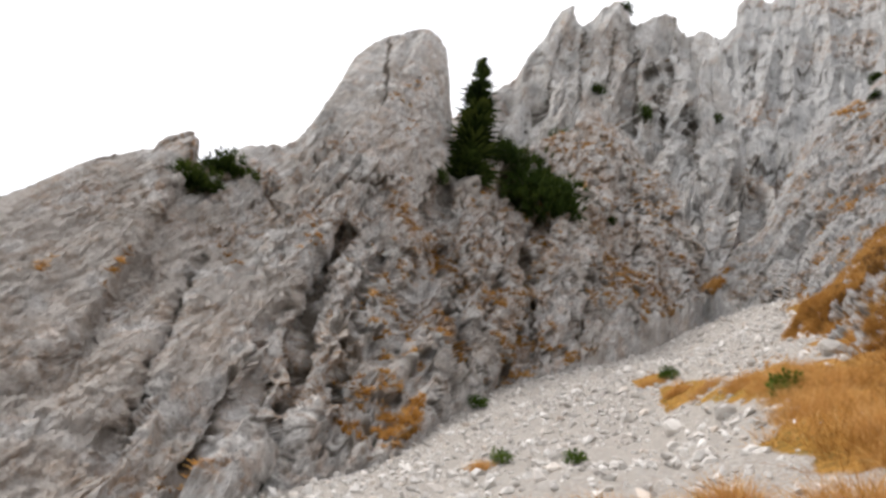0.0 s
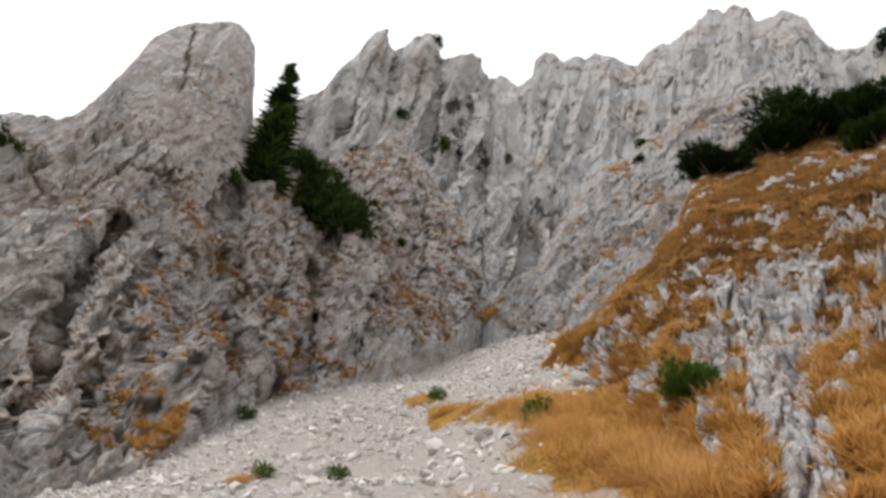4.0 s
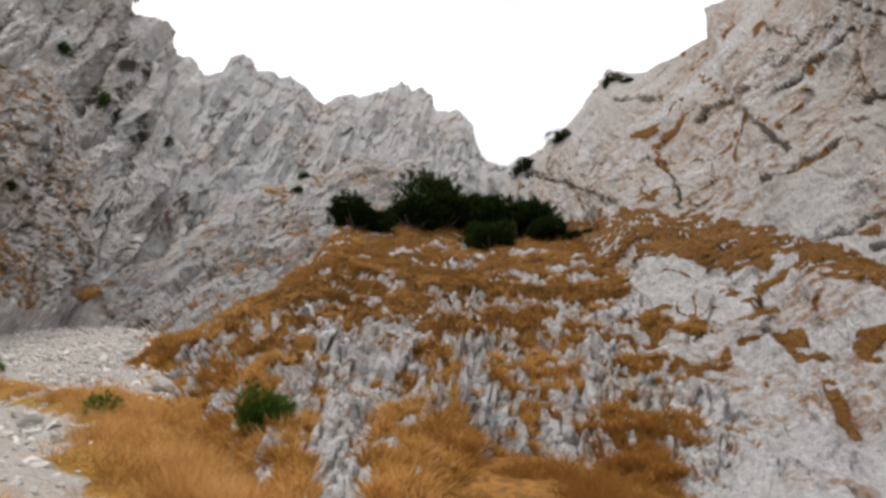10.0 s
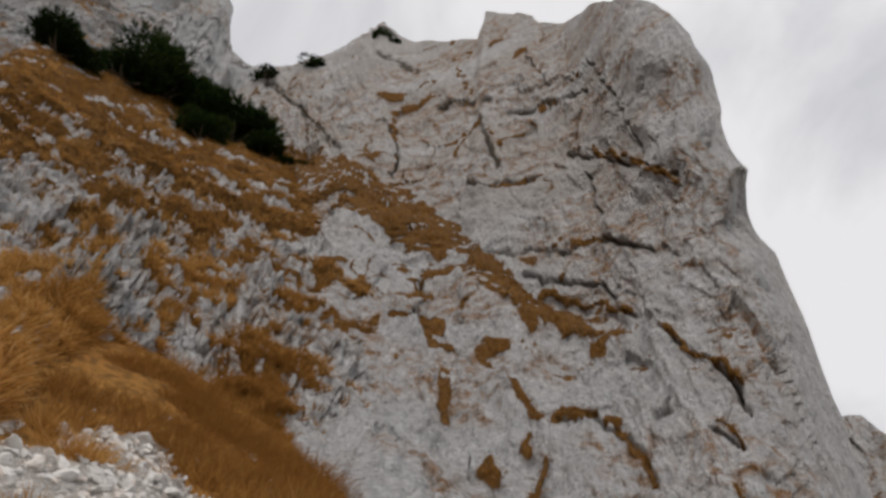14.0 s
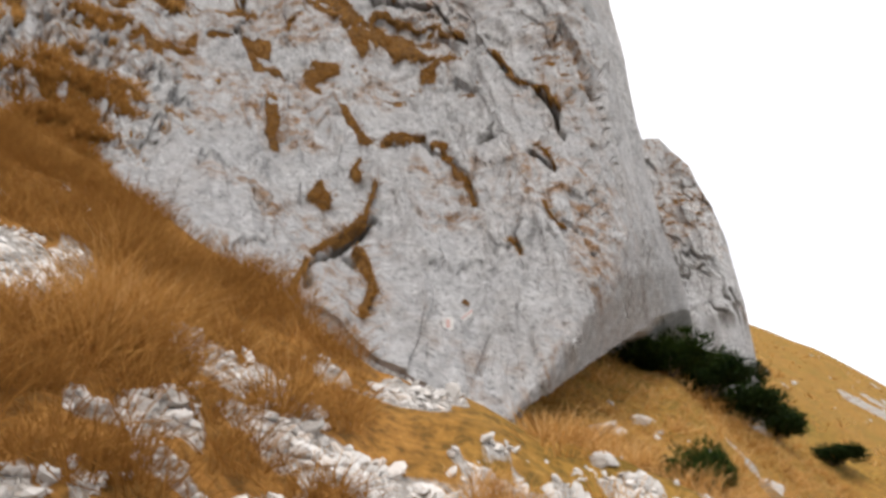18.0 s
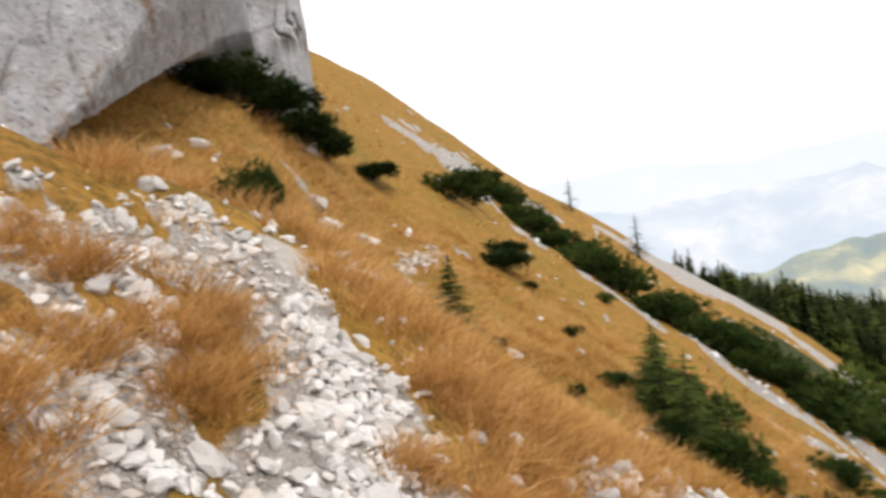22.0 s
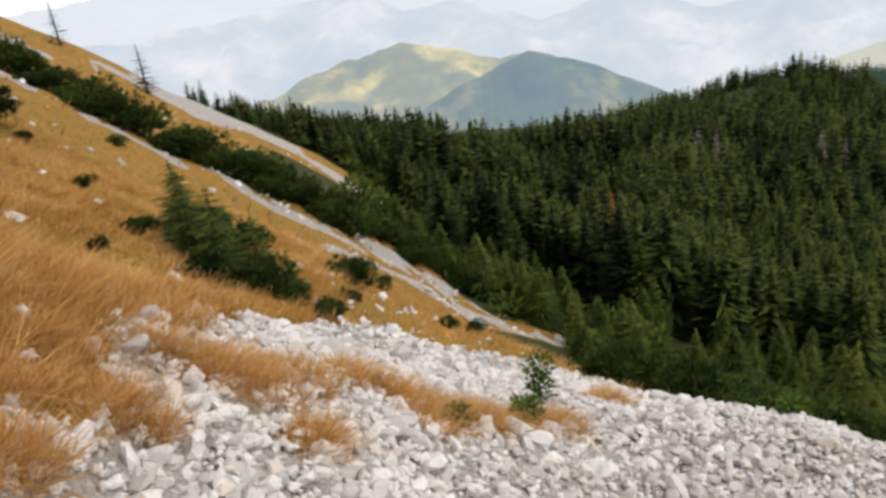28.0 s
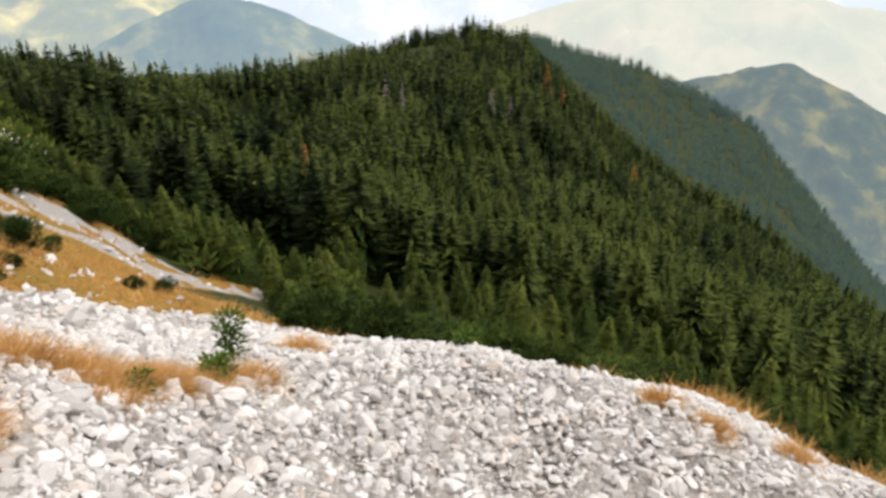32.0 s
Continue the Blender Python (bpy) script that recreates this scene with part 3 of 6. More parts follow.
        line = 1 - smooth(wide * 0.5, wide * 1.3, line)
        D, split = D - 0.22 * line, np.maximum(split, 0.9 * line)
    turf = np.zeros_like(D)
    if meadow:
        turf = meadow(A, el, v + 0 * el, s, h)
        if fill:
            # turf fills the hollows up to a level, and the ribs stand out of it
            level = (turf - 0.5) * 2 * fill
            turf = smooth(-0.02, 0.05, level - D)
            D = np.maximum(D, level + 0.05 * vnoise(s * 3, h * 3, None, seed + 5))
        else:
            D = D * (1 - 0.65 * np.clip(turf, 0, 1)) + 0.09 * np.clip(turf, 0, 1)
    P = P + N * D[..., None] * (ends * np.clip(0.6 + 2 * v, 0, 1) * np.clip(r / 12, 0.4, 1) * (1 - 0.6 * smooth(0.86, 0.98, v)))[..., None]
    N2 = normals(P)
    hold = smooth(grass[0], grass[0] + 0.25, N2[..., 2] + 0.12 * fbm(s / (block[1] * 0.5), h / (block[1] * 0.5), None, 3, seed + 51))
    share = smooth(0.1, 0.5, fbm(s / (rib[1] * 2.2), h / (rib[1] * 2.2), None, 3, seed + 61) + grass[1])
    if zone:
        share = share * zone(A, el)
    share = share * smooth(-0.35, 0.25, fbm(c / (fine[1] * 1.2), l / (fine[1] * 2.5), None, 3, seed + 81))
    if favour:
        # turf that keeps to the ledges of chosen stretches
        share = np.maximum(share, favour(A, el, v + 0 * el, s, h))
        hold = np.maximum(hold, smooth(grass[0] - 0.34, grass[0] - 0.02, N2[..., 2] + 0.2 * fbm(s / block[1], h / block[1], None, 3, seed + 53)) * (share > 0.3))
    turf = np.clip(np.maximum(turf, hold * share), 0, 1)
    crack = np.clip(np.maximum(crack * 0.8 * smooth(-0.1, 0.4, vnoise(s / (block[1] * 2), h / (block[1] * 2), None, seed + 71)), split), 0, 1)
    # over the crest and down the back
    top = P[-1]
    out = np.stack([np.sin(np.radians(az)), np.cos(np.radians(az)), 0 * az], -1)
    back = []
    for j in range(1, 5):
        step = r1.mean() * 0.05 * j
        behind = top + out * step + np.array([0, 0, -1.0]) * (step * (0.25 + 0.28 * j))[..., None]
        if tuck:
            k = np.radians(np.interp(az, *tuck)) * min(1.0, j / 2)
            behind = np.stack([behind[:, 0] * np.cos(k) + behind[:, 1] * np.sin(k), behind[:, 1] * np.cos(k) - behind[:, 0] * np.sin(k), behind[:, 2]], -1)
        back.append(behind)
    P = np.concatenate([P, np.array(back)], 0)
    foot = P[0].copy()
    if undercut:
        foot[:, :2] *= (1 + np.interp(az, *undercut) / np.hypot(foot[:, 0], foot[:, 1]))[:, None]
    below = land(foot[:, 0], foot[:, 1])
    foot[:, 2] = np.minimum(foot[:, 2], below) - 1.5
    if undercut:
        # the underside climbs backwards to where the slope meets it
        foot[:, 2] = np.where(np.interp(az, *undercut) > 2, np.maximum(P[0][:, 2] + 0.4, below - 0.3), foot[:, 2])
    low = 37 if undercut else 10
    skirt = np.linspace(0, 1, low)[:-1, None, None]
    skirt = foot[None] * (1 - skirt) + P[0][None] * skirt
    skirt = skirt + 0.3 * rib[0] ** 1.5 * fbm(skirt[..., 0] * 1.3, skirt[..., 1] * 1.3, skirt[..., 2] * 1.3, 3, seed + 8)[..., None] * out
    P = np.concatenate([skirt, P], 0)
    pad = ((low - 1, 4), (0, 0))
    faces = grid_faces(*P.shape[:2])
    attrs = {"grass": np.pad(turf, pad), "crack": np.pad(crack, pad), "rust": np.pad(np.clip(rusty, 0, 1), pad)}
    if tan:
        attrs["tan"] = np.pad(tan(A, el, fbm(s / 2.5, h / 2.5, None, 4, seed + 95)), pad, mode="edge")
    me = mesh_of(name, P.reshape(-1, 3), faces, mat, attrs, False)
    ob = tagged(new(name, me), label, "cliff", kind="structure")
    return ob, P[low - 1:-4], N2, turf


# gullies of the wall: depth, half width in degrees, then bearing and angle of each bend
GULLIES = ((4.0, 0.9, (-9.5, 32.9), (-9.8, 27.3), (-8.1, 20.6), (-7.7, 14.0)), (2.4, 0.9, (-11.4, 26), (-11.4, 19.5), (-12.9, 12)), (3.6, 0.8, (-2, 39.3), (1.4, 33.3), (4.2, 26.7)),
           (4.6, 1.0, (4.6, 40.7), (9.1, 37), (8.9, 31.2), (8, 25.4)), (2.0, 1.0, (-20.9, 29.3), (-15.7, 28.3)), (2.6, 1.2, (-22.2, 24), (-25, 14)), (2.0, 0.8, (-1, 44), (-0.6, 41.6)), (3.0, 1.0, (16, 41), (15, 35), (13.5, 30)),
           (1.6, 0.5, (-1.8, 39), (-1.6, 33), (-0.9, 26.5), (-0.4, 22.5)), (1.5, 0.5, (12, 38), (10.6, 33), (9.4, 28)), (1.3, 0.5, (-10.3, 49), (-9.6, 45.5)), (1.8, 0.6, (-19.5, 27), (-18.8, 20), (-18.5, 12)), (1.4, 0.5, (-15.4, 33), (-14.8, 27)), (1.2, 0.45, (-5.6, 33), (-5.0, 27), (-4.4, 20)))
PEAK_CLEFTS = ((3.5, 0.5, (14.6, 53.5), (15.0, 50), (16.0, 46)), (3.5, 0.55, (17.6, 50.5), (18.4, 46.0)), (3.0, 0.5, (18.6, 55), (19.0, 51), (18.4, 47.5)), (2.5, 0.6, (21.2, 53.5), (21.6, 47), (22.6, 43)), (2.5, 0.5, (7.6, 54), (7.4, 50)), (2.0, 0.5, (9.6, 54), (10.2, 50)), (2.0, 0.6, (4.2, 50.5), (5.4, 47)))


def tower_shape(az, el, v, r):
    """Gullies that part the wall into the slab, the tower and the ribs beside it."""
    cut = np.zeros_like(el)
    for depth, half, *points in GULLIES:
        d = near_line(az * 0.85 + 0.25 * np.sin(el * 1.1), el, [(a * 0.85, e) for a, e in points])
        cut = cut + 0.62 * depth * np.exp(-(d / (half * 0.95)) ** 2)
    return cut - 2.2 * np.exp(-((az + 9) / 5.0) ** 2) * smooth(31, 41, el) - 1.4 * np.exp(-((az + 8.5 - 0.35 * (el - 20)) / 3.4) ** 2) * (1 - smooth(36, 44, el))


def peak_shape(az, el, v, r):
    """Clefts between the pillars of the peaks."""
    cut = np.zeros_like(el)
    for depth, half, *points in PEAK_CLEFTS:
        cut = cut + depth * np.exp(-(near_line(az * 0.7 + 0.15 * np.sin(el * 1.7), el, [(a * 0.7, e) for a, e in points]) / half) ** 2)
    return cut


WALL = ((-44, -10.0, 19.0, 20, 34.0), (-33.8, 0.2, 18.0, 24.2, 36.0), (-32.7, 1.0, 18.0, 26.3, 36.0), (-31.3, 1.9, 18.0, 28.7, 36.6), (-29.5, 3.0, 18.0, 31.0, 37.4), (-26.9, 4.8, 18.0, 33.1, 38.0), (-26.0, 5.4, 18.0, 34.7, 38.0), (-24.9, 6.2, 18.0, 35.3, 38.0), (-24.3, 6.5, 18.0, 35.1, 38.1), (-23.4, 7.0, 18.0, 33.5, 39.0), (-21.6, 7.8, 18.0, 34.8, 39.5), (-20.2, 8.4, 18.0, 36.1, 39.9), (-16.8, 10.0, 18.7, 37.9, 40.7), (-16.0, 10.4, 18.9, 39.6, 40.9),
        (-15.7, 10.5, 19.0, 41.6, 41.0), (-15.4, 10.8, 19.0, 43.6, 41.6), (-15.2, 11.0, 19.0, 45.4, 42.0), (-13.9, 11.6, 19.0, 47.2, 42.6), (-12.5, 12.2, 19.1, 48.3, 43.1), (-10.8, 12.6, 19.5, 48.9, 43.5), (-9.2, 13.1, 19.8, 49.7, 43.8), (-7.6, 13.6, 20.0, 49.7, 44.0), (-6.2, 14.3, 20.0, 49.2, 44.0), (-5.0, 15.0, 20.3, 47.9, 44.0), (-3.6, 15.8, 20.9, 45.6, 44.0), (-2.1, 16.9, 21.4, 42.8, 44.0), (-0.6, 18.0, 22.0, 41.6, 44.0), (0.8, 19.4, 23.4, 42.8, 44.9), (2.4, 21.0, 25.0, 43.3, 46.0), (3.7, 22.5, 28.0, 43.1, 46.0), (6.8, 24.9, 32.6, 45, 47.6), (9.6, 26.3, 35.1, 45.8, 50.1), (10.4, 26.7, 36.0, 47.3, 50.5), (12.2, 27.6, 38.1, 47.7, 51.5), (14.2, 28.7, 40.2, 46.8, 53.0), (15.6, 29.6, 41.6, 45.9, 54.1), (18.2, 31.1, 44.3, 43.9, 56.1), (21.1, 32.8, 48.2, 42.4, 58.0), (23.6, 34.0, 52.1, 37.2, 58.0), (26, 35.0, 55.0, 36, 58.0))
# turf on the wall and in the gully behind it: half width, then bearing and angle of each bend
WALL_TURF = ((0.9, (-5.2, 38.4), (-4.6, 36.6)), (0.5, (-9.5, 44.5), (-7.7, 45.9)), (0.9, (-1.3, 33.2), (-2.4, 31.7), (-3.9, 34.1)), (0.5, (-16.5, 27.9), (-17.7, 29.2)), (0.4, (-24.8, 23.1), (-24.5, 25.6)),
             (1.6, (15.6, 36.0), (17.6, 35.2), (15.9, 33.9)), (0.9, (8.6, 32.6), (8.7, 29.0)), (0.9, (10.7, 37.2), (9.6, 34.4)), (0.8, (2.0, 40.6), (2.2, 39.0)), (0.5, (-12.2, 36.1), (-11.7, 30.7)), (0.9, (18.6, 44.0), (18.6, 40.4)), (0.8, (20.6, 41.6), (20.9, 38.8)),
             (0.7, (-13.1, 12.5), (-12.9, 13.4)), (0.6, (7.4, 27.4), (7.3, 25.6)), (0.5, (3.0, 30.1), (3.2, 27.0)), (0.5, (-29.5, 21.9), (-29.1, 21.2)), (0.6, (13.2, 44.4), (12.6, 42.2)), (0.6, (14.5, 40.6), (13.6, 38.4)))
PEAK_TURF = ((1.2, (26.0, 43.2), (28.4, 43.0), (31.0, 43.0)), (1.5, (29.4, 40.9), (27.2, 40.6), (25.2, 40.0)), (1.0, (24.4, 38.6), (26.2, 38.0), (27.4, 38.4)), (0.7, (8.2, 47.6), (9.4, 45.6)), (0.8, (14.6, 49.4), (17.2, 48.6)))


# fissures of the wall and the peaks, their shade and growth painted dark
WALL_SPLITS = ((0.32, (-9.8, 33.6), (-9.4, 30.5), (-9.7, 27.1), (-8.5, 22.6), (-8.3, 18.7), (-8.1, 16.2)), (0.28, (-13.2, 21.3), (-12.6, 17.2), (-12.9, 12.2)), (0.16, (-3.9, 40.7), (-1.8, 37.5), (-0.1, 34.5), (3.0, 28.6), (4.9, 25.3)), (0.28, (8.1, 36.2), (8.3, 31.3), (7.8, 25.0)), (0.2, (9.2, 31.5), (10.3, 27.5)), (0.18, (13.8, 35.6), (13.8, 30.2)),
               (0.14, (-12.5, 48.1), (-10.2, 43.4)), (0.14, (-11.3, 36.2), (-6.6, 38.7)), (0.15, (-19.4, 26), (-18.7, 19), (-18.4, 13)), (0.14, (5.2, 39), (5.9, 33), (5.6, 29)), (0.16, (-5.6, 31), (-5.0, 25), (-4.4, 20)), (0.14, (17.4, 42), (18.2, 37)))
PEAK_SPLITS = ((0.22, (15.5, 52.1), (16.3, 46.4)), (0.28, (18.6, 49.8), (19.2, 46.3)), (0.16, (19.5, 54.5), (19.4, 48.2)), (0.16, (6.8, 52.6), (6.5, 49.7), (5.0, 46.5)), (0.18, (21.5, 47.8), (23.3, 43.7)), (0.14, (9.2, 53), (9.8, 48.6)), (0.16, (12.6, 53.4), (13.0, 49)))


def ledges(lines, broken, seed):
    """Turf along lines on a wall, with ragged edges and gaps."""
    def meadow(az, el, v, s, h):
        patch = fbm(s / 1.1, h / 0.8, None, 4, seed)
        turf = np.zeros_like(el)
        for wide, *points in lines:
            d = near_line(az * 0.8 + 0.8 * patch, el + 0.6 * patch, [(a * 0.8, e) for a, e in points])
            turf = np.maximum(turf, 1 - smooth(wide * 0.55, wide * 1.1, d))
        return turf * smooth(-0.5, -0.1, fbm(s / broken, h / broken, None, 3, seed + 1))
    return meadow


wall_left = cliff("rock_wall", "fluted grey limestone wall with rust stains rising from the scree", WALL, (610, 380), ROCK_WALL,
                  lean=4, pivot=8.0, splits=WALL_SPLITS, rib=(0.8, 2.4), fine=(0.16, 0.55), block=(0.34, 0.62), aspect=5.0, stretch=(12.0, 7.0), jag=0.28, grass=(0.66, 0.2), bulge=1.15, seed=3, shape=tower_shape, stain=0.1,
                  calm=lambda az, el: (1 - 0.6 * (1 - smooth(-15, -7, az - 0.45 * (el - 25))) * (1 - smooth(26, 34, el))) * (1 - 0.6 * smooth(-18, -14, az) * (1 - smooth(-4, -1, az)) * smooth(37, 40, el + 0.4 * az + 3)),
                  favour=ledges(WALL_TURF, 0.7, 305), tan=lambda az, el, n: 0.85 * smooth(-0.25, 0.25, n - 0.5 + 1.1 * (1 - smooth(-18, -6, az - 0.3 * (el - 25))) * (1 - smooth(26, 33, el))),
                  zone=lambda az, el: 0.15 + 0.85 * smooth(-14, 0, az + 0.3 * (el - 30)))

PEAKS = ((-4, 36.0, 60.0, 43.8, 78.0), (-0.6, 36.9, 60.0, 46.0, 79.7), (0.2, 37.1, 60.0, 46.8, 80.1), (0.7, 37.3, 60.0, 47.6, 80.5), (2.5, 37.9, 60.0, 48.8, 81.9), (2.9, 38.0, 60.0, 50.5, 82.2), (4.4, 38.0, 60.0, 52.4, 83.6), (4.8, 38.0, 60.0, 53.5, 84.0), (5.8, 38.0, 60.0, 54.3, 84.0), (7.0, 38.0, 60.0, 54.3, 84.0),
         (7.8, 38.0, 60.4, 53.6, 84.0), (8.6, 38.0, 60.7, 53.4, 84.0), (9.6, 38.0, 61.1, 54.0, 84.3), (10.6, 38.0, 61.6, 55.0, 85.1), (12.1, 38.0, 62.0, 55.4, 86.0), (13.8, 38.0, 62.0, 54.9, 86.0), (14.6, 38.0, 62.0, 53.9, 86.0), (15.2, 37.6, 62.0, 53.8, 86.0), (17.0, 37.0, 62.8, 54.6, 87.7), (18.4, 36.4, 63.0, 55.0, 88.0),
         (19.6, 35.8, 63.2, 54.7, 88.2), (20.4, 35.3, 63.7, 53.7, 88.7), (21.1, 35.0, 64.0, 53.4, 89.0), (23.3, 34.5, 64.0, 53.4, 90.0), (24.5, 34.5, 64.0, 52.8, 88.2), (26, 34.5, 66.0, 48, 86.0), (28, 34.5, 66.0, 43.4, 82.0), (30, 34.0, 66.0, 42, 76.0))
peaks = cliff("rock_peaks", "jagged grey limestone peaks with small dark shrubs on ledges", PEAKS, (320, 230), ROCK_PEAK,
              lean=5, rib=(2.4, 4.6), fine=(0.35, 1.5), block=(0.6, 1.2), aspect=5.5, stretch=(9.0, 7.0), splits=PEAK_SPLITS, jag=0.25, grass=(0.66, -0.1), bulge=1.1, seed=13, shape=peak_shape, stain=-0.25, favour=ledges(PEAK_TURF, 1.6, 315),
              calm=lambda az, el: 1 - 0.35 * smooth(46, 49, el), tan=lambda az, el, n: 0.5 * smooth(0.0, 0.5, n + 0.1))

FAR_RIDGE = ((19, 36.0, 85.0, 50.7, 125.0), (22, 36.0, 85.0, 52.8, 130.0), (24.5, 36.0, 85.0, 53.1, 131.9), (26.2, 36.0, 85.0, 54.0, 132.0), (26.5, 36.0, 85.0, 55.1, 132.0), (28.7, 36.0, 85.0, 55.4, 132.0), (30.2, 36.0, 85.0, 54.7, 132.0), (32, 36.0, 85.0, 55.1, 132.0), (34.4, 36.0, 85.0, 55.6, 132.0), (36.5, 36.0, 85.0, 55.2, 132.0),
             (39.3, 36.4, 85.0, 54.6, 132.0), (40.2, 36.8, 85.0, 55.2, 132.0), (42.8, 37.4, 85.0, 56.1, 132.0), (44.8, 37.9, 85.0, 56.0, 132.0), (45.5, 38.0, 85.0, 56.5, 132.0), (47.7, 39.0, 85.0, 57.0, 132.0), (48.6, 39.3, 85.0, 57.5, 132.0), (49.9, 39.9, 85.0, 57.5, 132.0), (50.4, 40.0, 85.0, 57.0, 132.0), (51.6, 40.0, 85.0, 57.3, 132.0),
             (53.2, 40.0, 85.0, 56.9, 131.0), (54.0, 40.0, 85.0, 55.9, 130.3), (55.9, 40.0, 85.0, 56.0, 130.0), (57.6, 40.0, 85.0, 55.7, 130.0), (58.9, 40.0, 85.0, 55.0, 128.7), (59.7, 40.0, 85.0, 53.7, 127.8), (60.8, 40.0, 85.0, 52.4, 126.0), (62, 40.0, 85.0, 51.8, 124.3), (66, 40.0, 85.0, 51.8, 120.0), (74, 40.0, 80.0, 50.7, 110.0))
far_ridge = cliff("far_rock_ridge", "pale grey limestone ridge closing the head of the gully", FAR_RIDGE, (360, 200), ROCK_FAR,
                  lean=2, rib=(2.4, 6.0), fine=(0.5, 2.4), block=(0.6, 2.2), aspect=4.5, stretch=(9.0, 6.0), jag=0.3, grass=(0.6, -0.3), bulge=1.0, seed=29, stain=-0.2)

SLAB = ((24.6, 34.6, 52, 35.2, 54), (25.6, 34.6, 50, 36.6, 55), (27, 33.5, 46, 38.4, 56), (29.1, 32.4, 42, 39.7, 56), (31, 31.6, 37, 42.9, 57), (33.7, 31, 32, 45.9, 57), (35.4, 31, 30, 47.5, 58), (38.4, 32.4, 29, 47.9, 58), (40.2, 33.4, 29, 49.0, 58), (42.8, 35, 29, 50.4, 59),
        (46.7, 36, 29, 51.7, 60), (49.5, 36.5, 29, 51.2, 60), (52.7, 37, 29, 52.3, 62), (54.5, 37.5, 29, 51.2, 60), (58, 38, 30, 49.6, 60), (63, 40, 32, 48.5, 60))
SLAB_TURF = ((0.7, (35.6, 46.4), (38.4, 47.2)), (0.6, (40, 45.0), (42, 44.0)), (0.5, (44, 49.6), (49, 50.2)), (0.6, (31.5, 33.8), (33.5, 33.0)))
slab = cliff("rock_slab", "tilted pale limestone slabs beside the gully", SLAB, (300, 230), ROCK_SLAB,
             lean=24, rib=(0.5, 2.2), fine=(0.2, 0.8), block=(0.32, 0.6), aspect=6.0, stretch=(12.0, 9.0), jag=0.35, grass=(0.6, -0.2), bulge=1.1, seed=37, stain=-0.05, favour=ledges(SLAB_TURF, 0.8, 325))


def knoll_meadow(az, el, v, s, h):
    """Turf on the top of the knoll and in runs between its ribs."""
    patch = fbm(s / 0.7, h / 0.42, None, 4, 77)
    broad = fbm(s / 2.4, h / 1.6, None, 3, 78)
    top = smooth(0.62, 0.86, v + 0.1 * patch + 0.08 * broad)
    left = (1 - smooth(38, 46, az + 4 * broad)) * smooth(0.1, 0.5, v + 0.25 * broad)
    rocky = 0.14 * np.exp(-((az - 52 - 0.3 * (el - 30)) / 7) ** 2) * (1 - smooth(38, 44, el))
    return np.clip(0.4 + 0.36 * top - 0.02 * left + 0.24 * patch + 0.18 * broad - rocky, 0, 1)


KNOLL = ((30.6, 31.0, 17, 31.6, 18), (31.4, 30.8, 16, 32.6, 18), (34, 30, 13, 34.8, 19), (36.6, 28.8, 11, 37.2, 20), (40, 26, 7.4, 39.8, 21), (43, 23.5, 5.6, 42.3, 22), (44.2, 22.5, 5.2, 45.2, 23), (47, 20.5, 4.4, 46, 24), (51, 20, 4.2, 46.6, 25),
         (56, 21.5, 4.5, 46.8, 26), (60, 27, 7.0, 46.2, 26), (66, 29, 8.8, 46, 26), (72, 26.5, 8.2, 46.2, 25), (78, 24, 8.0, 46.2, 25), (84, 21, 8.2, 44, 25))
knoll = cliff("rock_knoll", "rocky knoll of white fluted limestone overgrown with straw-coloured turf", KNOLL, (470, 340), ROCK_KNOLL,
              lean=-3, rib=(0.2, 1.0), fine=(0.1, 0.22), block=(0.17, 0.28), aspect=4.4, jag=0.3, grass=(0.62, 0.05), bulge=2.2, seed=47, meadow=knoll_meadow, stretch=(3.6, 2.8), fill=0.36, tilt=38, stain=0.1)


def arete(el):
    return np.interp(el, (7, 10, 17, 20, 28, 40, 60), (108.4, 111.5, 116.8, 118.0, 117.4, 117.4, 118.2))


def buttress_shape(az, el, v, r):
    """The undercut foot, the shelf that slants across the face and the step behind it."""
    k = az - arete(el)
    toe = 0.85 * 0.5 * (k + np.sqrt(k * k + 0.8))
    shelf_el = np.interp(az, (60, 78, 88.8, 98.3, 106, 122), (45.5, 46, 42.6, 36.9, 34.5, 33))
    step = 1.6 * smooth(-0.8, 1.2, el - shelf_el) * (1 - smooth(98, 112, az))
    brow = -0.9 * np.exp(-((el - 47.5) / 2.6) ** 2) * smooth(108, 117, az) - 1.2 * np.exp(-((el - 55) / 3.0) ** 2) * smooth(105, 114, az)
    return toe + step + brow


